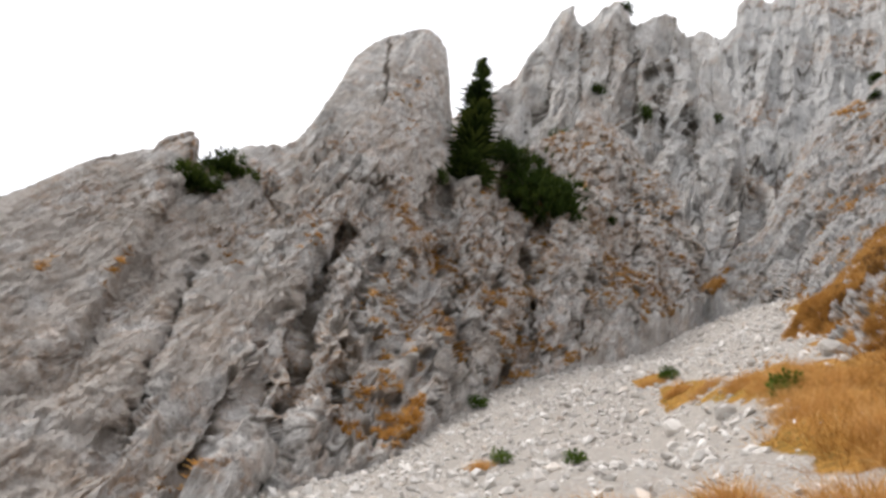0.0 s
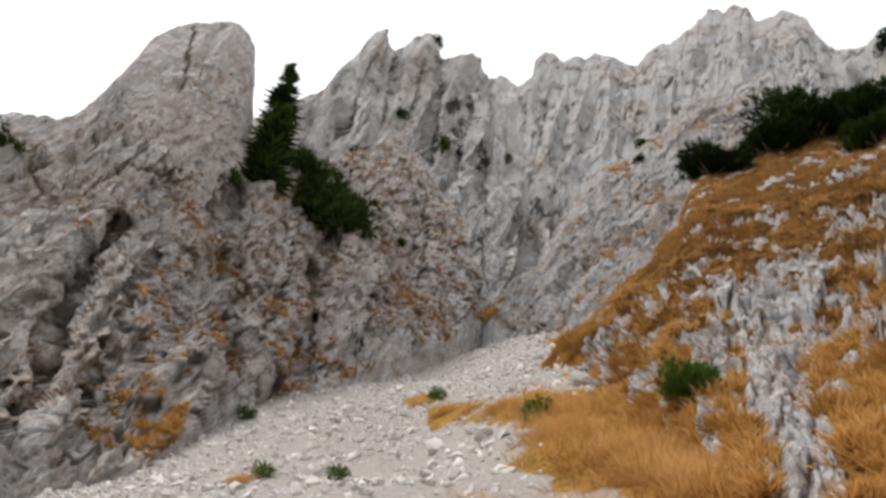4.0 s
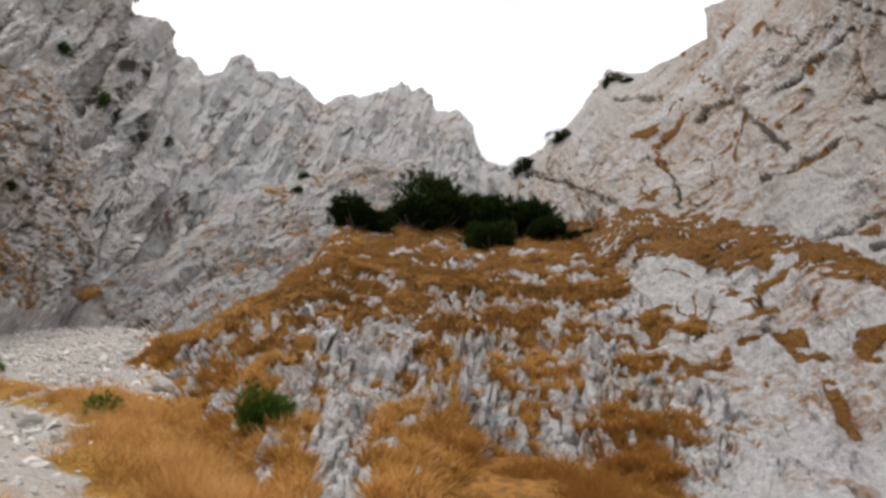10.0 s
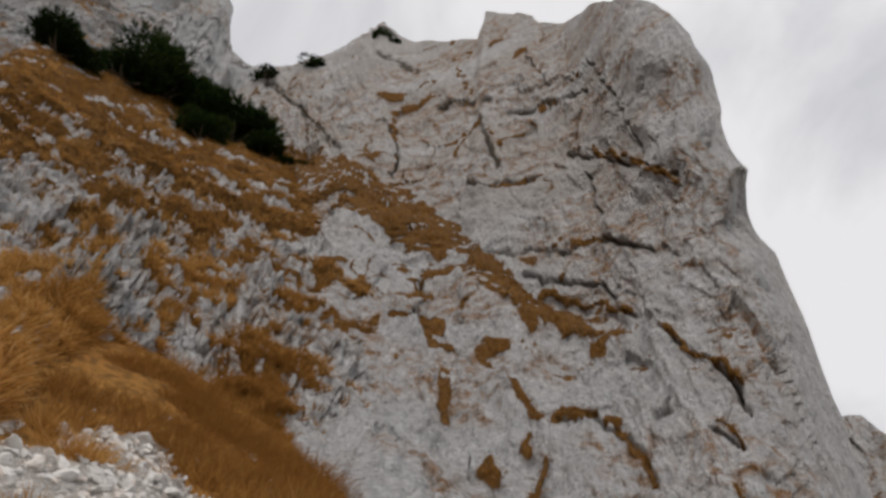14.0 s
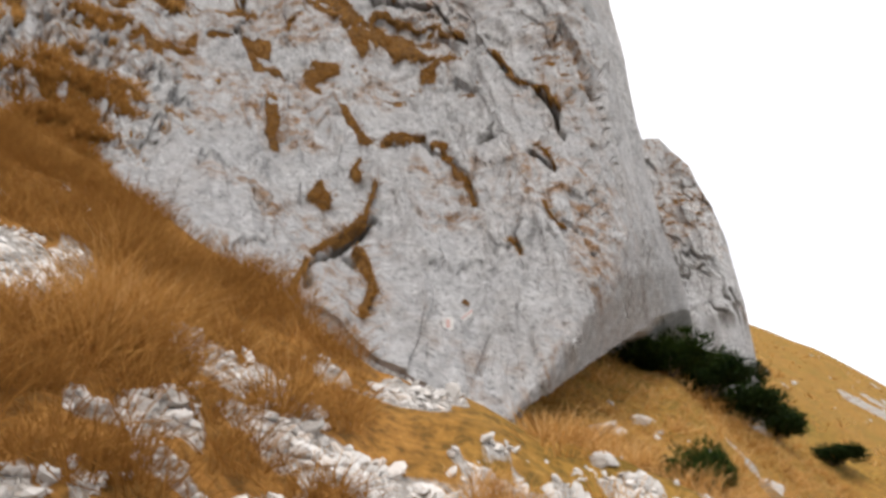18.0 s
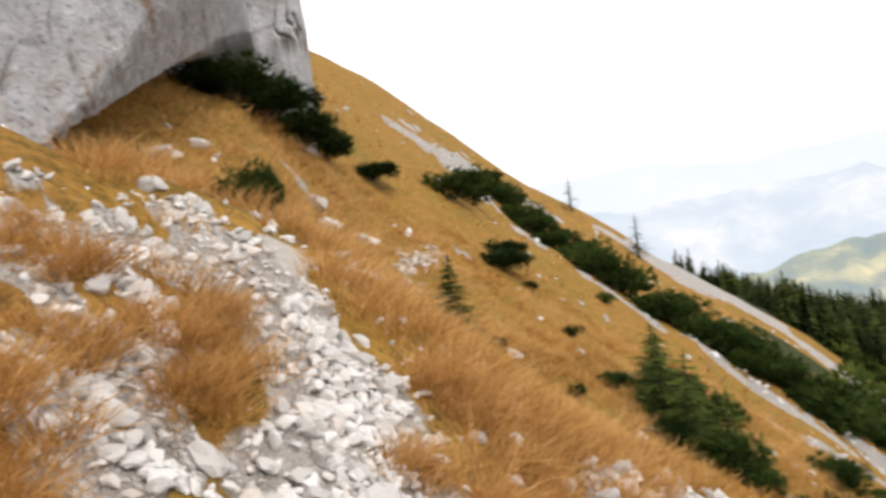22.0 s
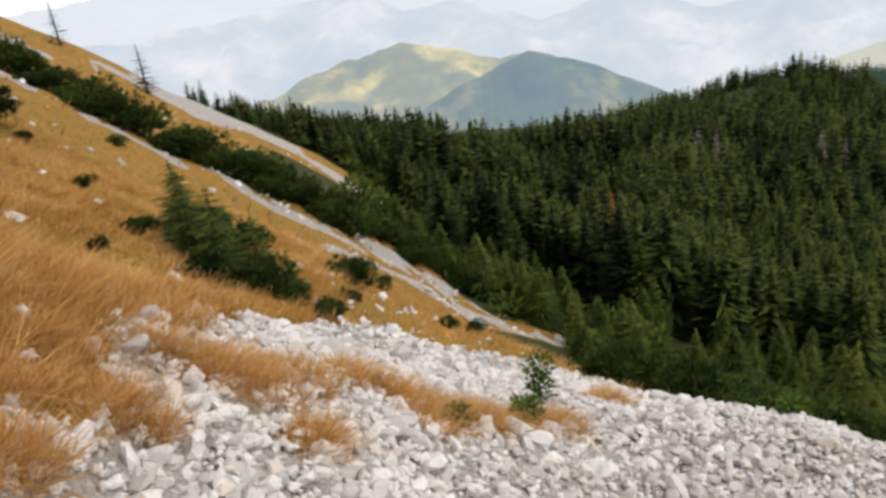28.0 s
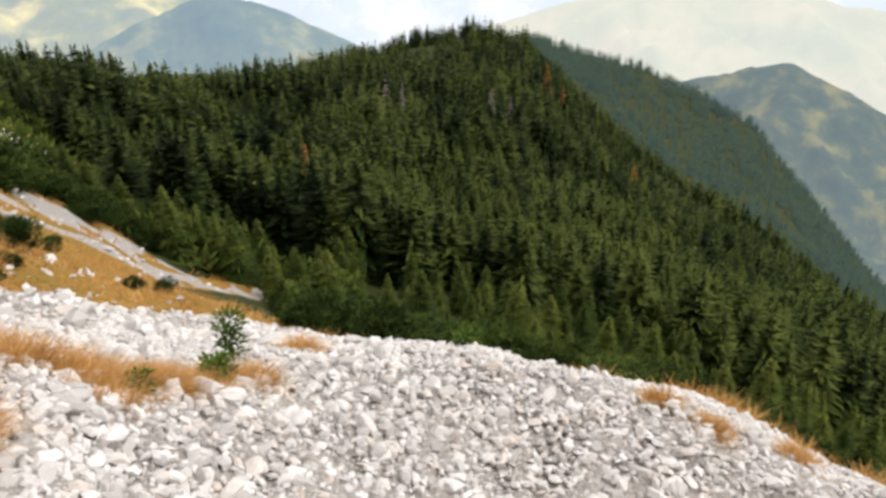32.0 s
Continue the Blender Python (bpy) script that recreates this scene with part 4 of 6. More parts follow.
# seams and cushions of turf on the face: half width, then bearing and angle of each bend
SEAMS = ((0.55, (91.7, 17.1), (92.4, 19.8), (94.7, 21.4), (97.6, 23.4), (98.3, 25.7)), (0.7, (96.5, 20.6), (97.8, 18.1), (97.1, 15.5)), (0.5, (99.2, 28.8), (102.1, 28.6), (104.4, 27.8), (105.7, 25.7), (106.6, 23.6)),
         (1.0, (92.6, 33.6), (94.6, 31.5), (96.3, 29.6), (98.8, 28.3)), (0.4, (112.1, 27.6), (113.7, 26.0)), (0.45, (112.4, 22.9), (113.7, 21.0)), (0.35, (110.2, 21.9), (109.4, 20.0), (110.1, 19.3)),
         (1.5, (93.8, 25.6), (94.2, 24.6)), (1.2, (89.7, 31.4), (89.9, 28.6)), (0.8, (96.8, 27.3), (97, 26.5)), (0.55, (105.2, 16.2), (105.4, 16)), (0.5, (109.7, 34.3), (112.1, 32.3), (114.1, 30.1)), (0.5, (99.2, 41.6), (104.4, 42.1)),
         (0.45, (98, 38), (102, 37.6), (106.8, 35.9)), (0.35, (87.6, 56.3), (90.8, 53.3)), (0.5, (85.8, 52.9), (81.1, 51.5), (82.2, 49.7)), (0.4, (89, 48.3), (91.5, 51.5)), (0.5, (105.1, 48.9), (109.7, 47.4), (113, 45.1)), (0.6, (93.6, 46.6), (98, 46.9)))


# open cracks of the face, painted dark like the fissures of the wall
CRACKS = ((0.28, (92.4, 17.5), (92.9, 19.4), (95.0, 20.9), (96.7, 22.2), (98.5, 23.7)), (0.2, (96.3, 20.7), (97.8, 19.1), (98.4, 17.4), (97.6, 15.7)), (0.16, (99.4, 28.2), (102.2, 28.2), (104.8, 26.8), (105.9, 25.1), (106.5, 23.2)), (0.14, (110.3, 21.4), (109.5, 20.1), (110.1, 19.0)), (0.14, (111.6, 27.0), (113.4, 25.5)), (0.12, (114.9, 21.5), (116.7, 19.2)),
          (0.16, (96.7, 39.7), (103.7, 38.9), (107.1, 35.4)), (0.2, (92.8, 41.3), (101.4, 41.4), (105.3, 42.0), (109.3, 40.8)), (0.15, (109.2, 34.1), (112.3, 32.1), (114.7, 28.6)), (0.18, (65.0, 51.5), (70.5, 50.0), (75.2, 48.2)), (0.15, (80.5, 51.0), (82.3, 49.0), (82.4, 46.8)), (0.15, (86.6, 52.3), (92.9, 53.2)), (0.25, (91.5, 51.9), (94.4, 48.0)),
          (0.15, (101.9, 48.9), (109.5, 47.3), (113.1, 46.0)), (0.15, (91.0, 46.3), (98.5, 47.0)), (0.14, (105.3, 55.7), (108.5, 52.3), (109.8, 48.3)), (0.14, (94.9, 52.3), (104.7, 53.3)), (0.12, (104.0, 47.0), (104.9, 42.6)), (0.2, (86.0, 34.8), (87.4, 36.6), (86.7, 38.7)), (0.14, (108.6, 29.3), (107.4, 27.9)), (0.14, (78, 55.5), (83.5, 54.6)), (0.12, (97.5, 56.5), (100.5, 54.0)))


def buttress_meadow(az, el, v, s, h):
    shelf_el = np.interp(az, (60, 78, 88.8, 98.3, 104, 122), (45.2, 45.6, 42.4, 36.9, 34.5, 33))
    patch = fbm(s / 0.8, h / 0.8, None, 4, 88)
    width = np.interp(az, (60, 78, 90, 98, 104, 106), (2.2, 1.9, 1.7, 1.0, 0.35, 0.0)) * (1 + 0.5 * patch)
    shelf = (1 - smooth(width * 0.7, width + 0.25, np.abs(el - shelf_el + 0.5 * patch))) * smooth(-0.5, -0.2, fbm(s / 0.5, h / 0.3, None, 3, 89))
    warp_s, warp_h = s + 0.5 * fbm(s / 1.3, h / 1.3, None, 3, 91), h + 0.5 * fbm(s / 1.3 + 9, h / 1.3, None, 3, 92)
    line = np.abs(vnoise(warp_s / 1.35, warp_h / 2.1, None, 95))
    runs = (1 - smooth(0.035, 0.085, line)) * smooth(0.05, 0.3, fbm(s / 1.7, h / 1.7, None, 2, 97) + 0.12 * smooth(112, 84, az))
    blots = smooth(0.5, 0.62, fbm(s / 0.9, h / 1.2, None, 2, 99)) * (1 - smooth(98, 112, az)) * (1 - smooth(36, 46, el))
    lines = np.zeros_like(el)
    for wide, *points in SEAMS:
        lines = np.maximum(lines, 1 - smooth(wide * 0.22, wide * 0.62, near_line(az * 0.9 + 0.35 * patch, el + 0.35 * patch, [(a * 0.9, e) for a, e in points])))
    lines = lines * smooth(-0.95, -0.4, fbm(s / 0.5, h / 0.5, None, 2, 101))
    return np.clip(np.maximum.reduce([shelf * (width > 0.05), runs * 0.9 * smooth(33, 38, el) * (1 - smooth(103, 108, az)), blots * smooth(30, 34, el), lines]), 0, 1)


BUTTRESS = ((60, 44, 30, 47.5, 34), (63.2, 43, 28, 49.6, 33), (65.3, 42, 26, 52.1, 32), (69, 38, 20, 53.5, 31), (72.6, 30, 12, 55.2, 30), (77.7, 25, 7.4, 58.2, 28), (80, 24, 6.9, 57.6, 27.5), (82.8, 22.2, 6.4, 57.4, 27), (91, 17.4, 5.8, 57.8, 24),
            (91.8, 17, 5.75, 60, 24), (98.8, 12.2, 5.4, 59.4, 22), (99.4, 11.8, 5.4, 58.9, 22), (103, 9.8, 5.3, 58.6, 21), (107.4, 7.2, 5.6, 59.5, 19), (111.2, 9.0, 6.0, 59.4, 17.5), (114.4, 11.0, 6.6, 59, 16.5), (116.5, 11.9, 7.2, 57.8, 16),
            (118, 12.7, 7.8, 56, 15.5), (119.0, 13.1, 8.2, 52.5, 15), (119.4, 13.6, 8.4, 44, 14), (119.9, 13.7, 8.6, 34.5, 12.5), (120.4, 13.8, 9, 29, 12), (121.2, 14, 9.5, 21, 11), (122.2, 14, 10.2, 15, 11.0))
buttress = cliff("rock_buttress", "massive pale limestone buttress with an undercut foot and turf in its cracks", BUTTRESS, (470, 340), ROCK_PALE,
                 lean=-12, rib=(0.34, 2.4), fine=(0.07, 0.45), block=(0.085, 1.1), stretch=(2.2, 1.3), aspect=1.3, jag=0.35, grass=(0.5, -0.15), zone=lambda az, el: 1 - smooth(115.5, 117, az), bulge=1.2, seed=59, shape=buttress_shape, meadow=buttress_meadow, calm=lambda az, el: 1 - 0.75 * smooth(-0.5, 1.5, az - arete(el)), cracks=0.12, splits=CRACKS, stain=0.05, tan=lambda az, el, n: 0.7 * smooth(38, 47, el) * (1 - smooth(106, 114, az)) * smooth(-0.45, 0.25, n + 0.1), tuck=((60, 112, 116, 122.2), (0, 0, -4, -7)), undercut=((60, 105, 107.4, 109, 112, 116, 122.2), (0, 0, 1.0, 4.5, 9.0, 13.0, 13.0)),
                 warp=lambda az, el: smooth(109, 119, az) * np.interp(el, (24, 34, 38.5, 41.5, 44.8, 47.7, 49.5, 53, 56.5, 60), (0, 0.6, 0.3, -1.5, 0.7, -1.6, 0.1, 0.8, 0.4, 0)))

OUTCROP = ((116, 13.5, 24, 24, 28), (118, 13.5, 24, 26.2, 28), (120.3, 13.5, 24, 27.2, 28), (122.3, 13.5, 23, 26.8, 28), (124.2, 13.5, 23, 24.6, 27), (125.1, 13.3, 23.5, 21.5, 26), (125.7, 13, 24, 18.6, 25.5), (126.1, 13, 25, 14, 25.5))
outcrop = cliff("rock_outcrop", "rounded limestone outcrop on the crest beside the buttress", OUTCROP, (150, 130), ROCK_PALE,
                lean=-8, rib=(0.4, 2.2), fine=(0.1, 0.7), block=(0.14, 1.2), jag=0.25, grass=(0.5, 0.1), bulge=1.0, seed=67, stretch=(2.2, 1.4))


# ---- distant hills ----
def far_hill(name, label, rows, dist, depth, foot, mat, seed, nu=160, nv=40, relief=0.085):
    """A far ridge: rows of bearing and crest angle; it falls towards the viewer in spurs."""
    rows = np.array(rows, float)
    az = np.linspace(rows[0, 0], rows[-1, 0], nu)
    el = np.interp(az, rows[:, 0], rows[:, 1]) + 0.18 * fbm(az / 1.7, az * 0 + seed, None, 4, seed)
    v = np.linspace(0, 1, nv)[:, None]
    r = dist - depth * (1 - v) + 0 * az
    top = dist * np.tan(np.radians(el))
    z = foot + (top - foot) * v ** 1.2
    sx, sy = bearing(az + 0 * v, r)
    z = z + relief * dist * (ridged(sx / (dist * 0.11), sy / (dist * 0.11), 4, seed) - 0.62) * (1 - v ** 3)
    P = np.stack([sx, sy, z + EYE], -1)
    tail = P[-1] + np.stack([np.sin(np.radians(az)), np.cos(np.radians(az)), 0 * az - 0.6], -1) * dist * 0.06
    P = np.concatenate([P, tail[None]], 0)
    me = mesh_of(name, P.reshape(-1, 3), grid_faces(nv + 1, nu), mat, None, True)
    return tagged(new(name, me), label, "mountain", kind="structure")


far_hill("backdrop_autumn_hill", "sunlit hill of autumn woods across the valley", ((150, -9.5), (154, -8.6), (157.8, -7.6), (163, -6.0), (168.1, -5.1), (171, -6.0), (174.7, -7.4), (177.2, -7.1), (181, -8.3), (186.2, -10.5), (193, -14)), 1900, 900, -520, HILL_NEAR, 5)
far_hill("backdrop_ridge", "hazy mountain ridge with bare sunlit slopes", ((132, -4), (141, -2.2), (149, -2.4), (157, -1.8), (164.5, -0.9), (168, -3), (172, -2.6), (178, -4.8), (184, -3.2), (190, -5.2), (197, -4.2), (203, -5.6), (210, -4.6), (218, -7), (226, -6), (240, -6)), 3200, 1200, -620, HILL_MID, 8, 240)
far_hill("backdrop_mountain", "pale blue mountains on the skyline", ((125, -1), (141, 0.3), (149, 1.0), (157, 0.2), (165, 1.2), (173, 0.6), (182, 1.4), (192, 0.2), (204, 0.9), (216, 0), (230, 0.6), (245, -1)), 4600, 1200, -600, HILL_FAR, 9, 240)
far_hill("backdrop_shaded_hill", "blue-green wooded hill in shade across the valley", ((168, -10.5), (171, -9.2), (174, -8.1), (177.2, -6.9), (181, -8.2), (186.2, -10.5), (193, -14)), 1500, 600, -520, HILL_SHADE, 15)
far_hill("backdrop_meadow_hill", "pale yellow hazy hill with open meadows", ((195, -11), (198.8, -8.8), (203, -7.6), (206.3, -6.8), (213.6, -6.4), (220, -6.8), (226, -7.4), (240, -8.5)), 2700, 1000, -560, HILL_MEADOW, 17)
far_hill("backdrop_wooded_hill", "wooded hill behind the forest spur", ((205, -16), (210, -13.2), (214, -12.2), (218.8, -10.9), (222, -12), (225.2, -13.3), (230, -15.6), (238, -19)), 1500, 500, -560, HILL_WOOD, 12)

# ---- plants ----
def tri_mesh(name, verts, tris, mat, tint):
    return mesh_of(name, verts, tris, mat, {"tint": tint}, False)


def part(name, me, parent, label=""):
    ob = new(name, me)
    ob.parent = parent
    return tagged(ob, label) if label else ob


def blades(base, lean, length, width, rng, segs=2, tint=0.5):
    """Grass blades: arrays of feet, leaning directions and lengths give bent tapering strips."""
    n = len(base)
    side = np.cross(lean, np.array([0, 0, 1.0])) + rng.normal(0, 0.3, (n, 3))
    side /= np.maximum(np.linalg.norm(side, axis=1, keepdims=True), 1e-6)
    length = length[:, None]
    width = np.broadcast_to(np.asarray(width, float), (n,))[:, None]
    flat = lean * np.array([1, 1, 0.0])
    rows = []
    for k in range(segs):
        f = k / segs
        mid = base + lean * length * f + (flat * 0.9 - np.array([0, 0, 0.35])) * length * f * f * 0.5
        w = side * width * (1 - 0.55 * f) * 0.5
        rows += [mid - w, mid + w]
    rows.append(base + lean * length + (flat * 0.9 - np.array([0, 0, 0.35])) * length * 0.5)
    m = len(rows)
    verts = np.stack(rows, 1).reshape(-1, 3)
    quad = []
    for k in range(segs - 1):
        quad += [(2 * k, 2 * k + 1, 2 * k + 3), (2 * k, 2 * k + 3, 2 * k + 2)]
    quad.append((2 * segs - 2, 2 * segs - 1, 2 * segs))
    tris = (np.arange(n)[:, None, None] * m + np.array(quad)[None]).reshape(-1, 3)
    tone = np.broadcast_to(np.asarray(tint, float), (n,))
    # tone goes from darker at the root to lighter at the tip
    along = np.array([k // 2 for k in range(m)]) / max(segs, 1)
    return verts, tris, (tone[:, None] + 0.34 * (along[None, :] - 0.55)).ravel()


def gather(pieces):
    verts, tris, tints, at = [], [], [], 0
    for v, f, t in pieces:
        verts.append(v)
        tris.append(f + at)
        tints.append(t)
        at += len(v)
    return np.concatenate(verts), np.concatenate(tris), np.concatenate(tints)


def tufts(x, y, z, count, height, spread, rng, tone=0.5, drift=(0.0, 0.0), segs=2, width=0.012, up=0.9):
    """Clumps of blades round each foot."""
    n = len(x)
    k = np.repeat(np.arange(n), count)
    m = len(k)
    a = rng.uniform(0, 2 * np.pi, m)
    out = rng.uniform(0, 1, m) ** 0.7
    h = np.broadcast_to(height, (n,))[k]
    s = np.broadcast_to(spread, (n,))[k]
    base = np.stack([x[k] + np.cos(a) * out * s, y[k] + np.sin(a) * out * s, z[k] - 0.03 + 0 * a], 1)
    lean = np.stack([np.cos(a) * out * 0.75 + drift[0], np.sin(a) * out * 0.75 + drift[1], up + 0 * a], 1) + rng.normal(0, 0.38, (m, 3))
    lean /= np.linalg.norm(lean, axis=1, keepdims=True)
    t = np.clip(np.broadcast_to(tone, (n,))[k] + rng.normal(0, 0.17, m), 0, 1)
    return blades(base, lean, h * rng.uniform(0.55, 1.15, m), width, rng, segs, t)


def scatter(rng, n, az0, az1, r0, r1, bias=1.0):
    az = rng.uniform(az0, az1, n)
    r = np.sqrt(r0 ** 2 + (r1 ** 2 - r0 ** 2) * rng.uniform(0, 1, n) ** bias)
    x, y = bearing(az, r)
    return x, y, r, az % 360


# thick cushions of grass among the stones: place and radius
MOUNDS = ((2.85, -1.38, 0.14), (2.6, -1.2, 0.14), (3.15, -1.6, 0.1), (2.3, -0.55, 0.16), (2.7, -0.85, 0.13), (2.95, -1.25, 0.14), (2.0, -0.4, 0.14), (3.4, -1.0, 0.2), (2.5, -0.2, 0.12), (2.45, -2.0, 0.12), (2.25, -2.25, 0.12), (2.5, -2.75, 0.12), (2.85, -2.75, 0.12), (2.0, -2.5, 0.16), (1.9, -1.84, 0.13), (1.84, -3.3, 0.22), (1.6, -4.2, 0.16), (2.55, -3.8, 0.2), (2.8, -3.45, 0.2), (2.3, -3.3, 0.12), (2.05, -3.35, 0.2),
          (2.9, -4.1, 0.4), (1.8, -3.65, 0.2), (1.06, -4.05, 0.2), (0.8, -4.45, 0.22), (0.55, -4.65, 0.2), (0.95, -4.4, 0.2), (0.3, -4.8, 0.14), (1.3, -4.3, 0.2), (3.4, -4.4, 0.5), (4.2, -3.4, 0.5), (1.4, -3.0, 0.1), (-0.12, -6.0, 0.1), (-3.3, -5.0, 0.08), (-3.6, -4.6, 0.09), (-4.3, -4.3, 0.08),
          (4.0, 6.4, 0.4), (4.7, 7.6, 0.45), (2.4, 3.6, 0.3), (5.1, 8.8, 0.3), (5.6, 10.2, 0.25), (6.0, 11.8, 0.25), (6.6, 14.5, 0.3), (7.0, 17, 0.3), (7.6, 20.5, 0.4), (2.2, 15.8, 0.25), (1.0, 4.6, 0.12), (1.35, 4.4, 0.15), (1.75, 4.2, 0.15), (2.1, 4.3, 0.1), (0.5, 4.8, 0.12), (0.0, 5.0, 0.12), (-0.7, 5.1, 0.1), (3.3, 4.1, 0.25), (3.3, 3.5, 0.3), (3.7, 4.9, 0.3))


def dry_grass():
    """Straw-coloured tufts where there is neither scree nor wood; they hang downhill."""
    rng = np.random.default_rng(11)
    down = (-0.05, -0.035)
    pieces = []
    for n, r0, r1, count, height, spread, segs, width in ((1300, 1.3, 4.2, 90, 0.27, 0.17, 2, 0.006), (3400, 4.2, 9.5, 46, 0.28, 0.2, 2, 0.008), (9000, 9.5, 30, 13, 0.26, 0.26, 1, 0.022), (6000, 30, 95, 6, 0.45, 0.5, 1, 0.1), (1500, 4.0, 10, 44, 0.27, 0.2, 2, 0.008), (6500, 9.5, 30, 14, 0.28, 0.26, 1, 0.02), (2400, 2.2, 7.5, 46, 0.23, 0.14, 2, 0.006)):
        x, y, r, az = scatter(rng, n, *((98, 160) if n in (1500, 6500) else (48, 108) if n == 2400 else (-25, 236)), r0, r1)
        scree, trail, wood = cover(x, y)
        clump = fbm(x * 1.5, y * 1.5, None, 3, 205)
        keep = (scree + 0.22 * clump < np.where((az > 45) & (az < 135), 0.3, 0.42)) & (trail < 0.3) & (wood < 0.5) & (clump > np.where((r < 10) & (az > 96) & (az < 168), np.where(az > 138, 0.2, 0.08), -0.55))
        keep &= ~((az > 76) & (az < 110) & (r > np.interp(az, (76, 82.8, 91, 98.8, 103, 107.4, 110), (7.4, 6.3, 5.7, 5.3, 5.2, 5.5, 5.9)))) & ~((az > 44) & (az < 76) & (r > np.interp(az, (43, 46, 51, 57, 60, 66, 72, 76), (5.1, 3.5, 3.2, 3.4, 5.6, 8.2, 8.0, 7.6))))
        x, y, clump = x[keep], y[keep], clump[keep]
        turn = np.degrees(np.arctan2(x, y))
        tone = 0.52 + 0.35 * vnoise(x * 0.8, y * 0.8, None, 207) + 0.1 * clump - 0.3 * smooth(25, 40, turn) * (1 - smooth(88, 115, turn))
        z = land(x, y)
        low = np.where((turn > 136) & (turn < 172) & (np.hypot(x, y) < 8), 0.72, 1.0) * np.where((x > 2.2) & (y > 1.0) & (np.hypot(x, y) > 3.2), np.where(np.degrees(np.arctan2(x, y)) > 39, 0.7, 0.85), 1.0) * np.where((turn > 41) & (turn < 60) & (np.hypot(x, y) < 4.6), 0.3, 1.0)
        pieces.append(tufts(x, y, z, count, height * np.clip(0.85 + 0.6 * clump, 0.45, 1.5) * low, spread, rng, tone, down, segs, width))
    for mx, my, mr in MOUNDS:
        n = int(70 * mr + 8)
        a, q = rng.uniform(0, 6.28, n), mr * rng.uniform(0, 1, n) ** 0.6
        x, y = mx + q * np.cos(a), my + q * np.sin(a)
        pieces.append(tufts(x, y, land(x, y), 90, (0.25 if my < 0 else 0.32) - 0.1 * q / mr, 0.13, rng, 0.62 + rng.normal(0, 0.1, n), (-0.04, -0.03), 2, 0.0045))
    return gather(pieces)


v, f, t = dry_grass()
tagged(new("dry_grass", tri_mesh("dry_grass", v, f, STRAW, t)), "long straw-coloured grass in tufts on the slope", "grass", kind="stuff")


def ledge_grass():
    """Tufts on the turf of the knoll, the buttress and the walls."""
    rng = np.random.default_rng(12)
    pieces = []
    for (ob, P, N, turf), n, h, w in ((knoll, 15000, 0.15, 0.018), (buttress, 3500, 0.1, 0.012), (wall_left, 2600, 0.22, 0.05), (slab, 900, 0.3, 0.06)):
        flat = np.flatnonzero((turf > 0.55).ravel())
        pick = rng.choice(flat, min(n, len(flat)), replace=False)
        q = P.reshape(-1, 3)[pick]
        tone = (0.12 if ob is buttress[0] else 0.24 if ob is knoll[0] else 0.34) + 0.3 * vnoise(q[:, 0] * 0.8, q[:, 1] * 0.8, q[:, 2] * 0.8, 211)
        toward = -q[:, :2] / np.linalg.norm(q[:, :2], axis=1, keepdims=True)
        pieces.append(tufts(q[:, 0] + 0.03 * toward[:, 0], q[:, 1] + 0.03 * toward[:, 1], q[:, 2], 9, h, h * 0.5, rng, tone, (-0.3, -0.2), 1, w, 0.55))
    return gather(pieces)


v, f, t = ledge_grass()
tagged(new("ledge_grass", tri_mesh("ledge_grass", v, f, STRAW, t)), "dry grass hanging from ledges and cracks of the rock", "grass", kind="stuff")


def pine_arrays(seed, shoots=1500, limbs=9, coarse=1.0):
    """A dwarf pine one metre across and about 0.8 high: rising limbs and a lumpy crown of needle brushes."""
    rng = np.random.default_rng(seed)
    lumps = [(rng.normal(0, 0.19, 3) * (1, 1, 0.3) + (0, 0, 0.2), rng.uniform(0.2, 0.33)) for _ in range(13)]
    lumps = [(np.clip(c, (-0.3, -0.3, 0.1), (0.3, 0.3, 0.28)), s) for c, s in lumps]
    n = shoots
    which = rng.integers(0, len(lumps), n)
    c = np.array([l[0] for l in lumps])[which]
    s = np.array([l[1] for l in lumps])[which]
    d = rng.normal(0, 1, (n, 3))
    d[:, 2] = np.abs(d[:, 2]) * 1.0 - 0.25
    d /= np.linalg.norm(d, axis=1, keepdims=True)
    foot = c + d * (s * rng.uniform(0.55, 1.0, n))[:, None]
    foot[:, 2] = np.maximum(foot[:, 2], 0.02)
    k = np.repeat(np.arange(n), 8)
    lean = d[k] * 0.55 + np.array([0, 0, 1.0]) + rng.normal(0, 0.5, (len(k), 3))
    lean /= np.linalg.norm(lean, axis=1, keepdims=True)
    # tone gets lighter towards the top of the crown
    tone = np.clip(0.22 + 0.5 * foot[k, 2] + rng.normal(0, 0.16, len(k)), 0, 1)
    base = foot[k] + rng.normal(0, 0.016, (len(k), 3))
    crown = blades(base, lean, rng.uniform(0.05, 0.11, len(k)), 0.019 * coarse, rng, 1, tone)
    wood = []
    for _ in range(limbs):
        a, e = rng.uniform(0, 2 * np.pi), rng.uniform(0.25, 0.42)
        tip = np.array([np.cos(a) * e * 0.8, np.sin(a) * e * 0.8, rng.uniform(0.1, 0.3)])
        wood.append(tube((np.zeros(3), tip * (0.55, 0.55, 0.3), tip), (0.022, 0.015, 0.006), 5))
    return crown, gather(wood)


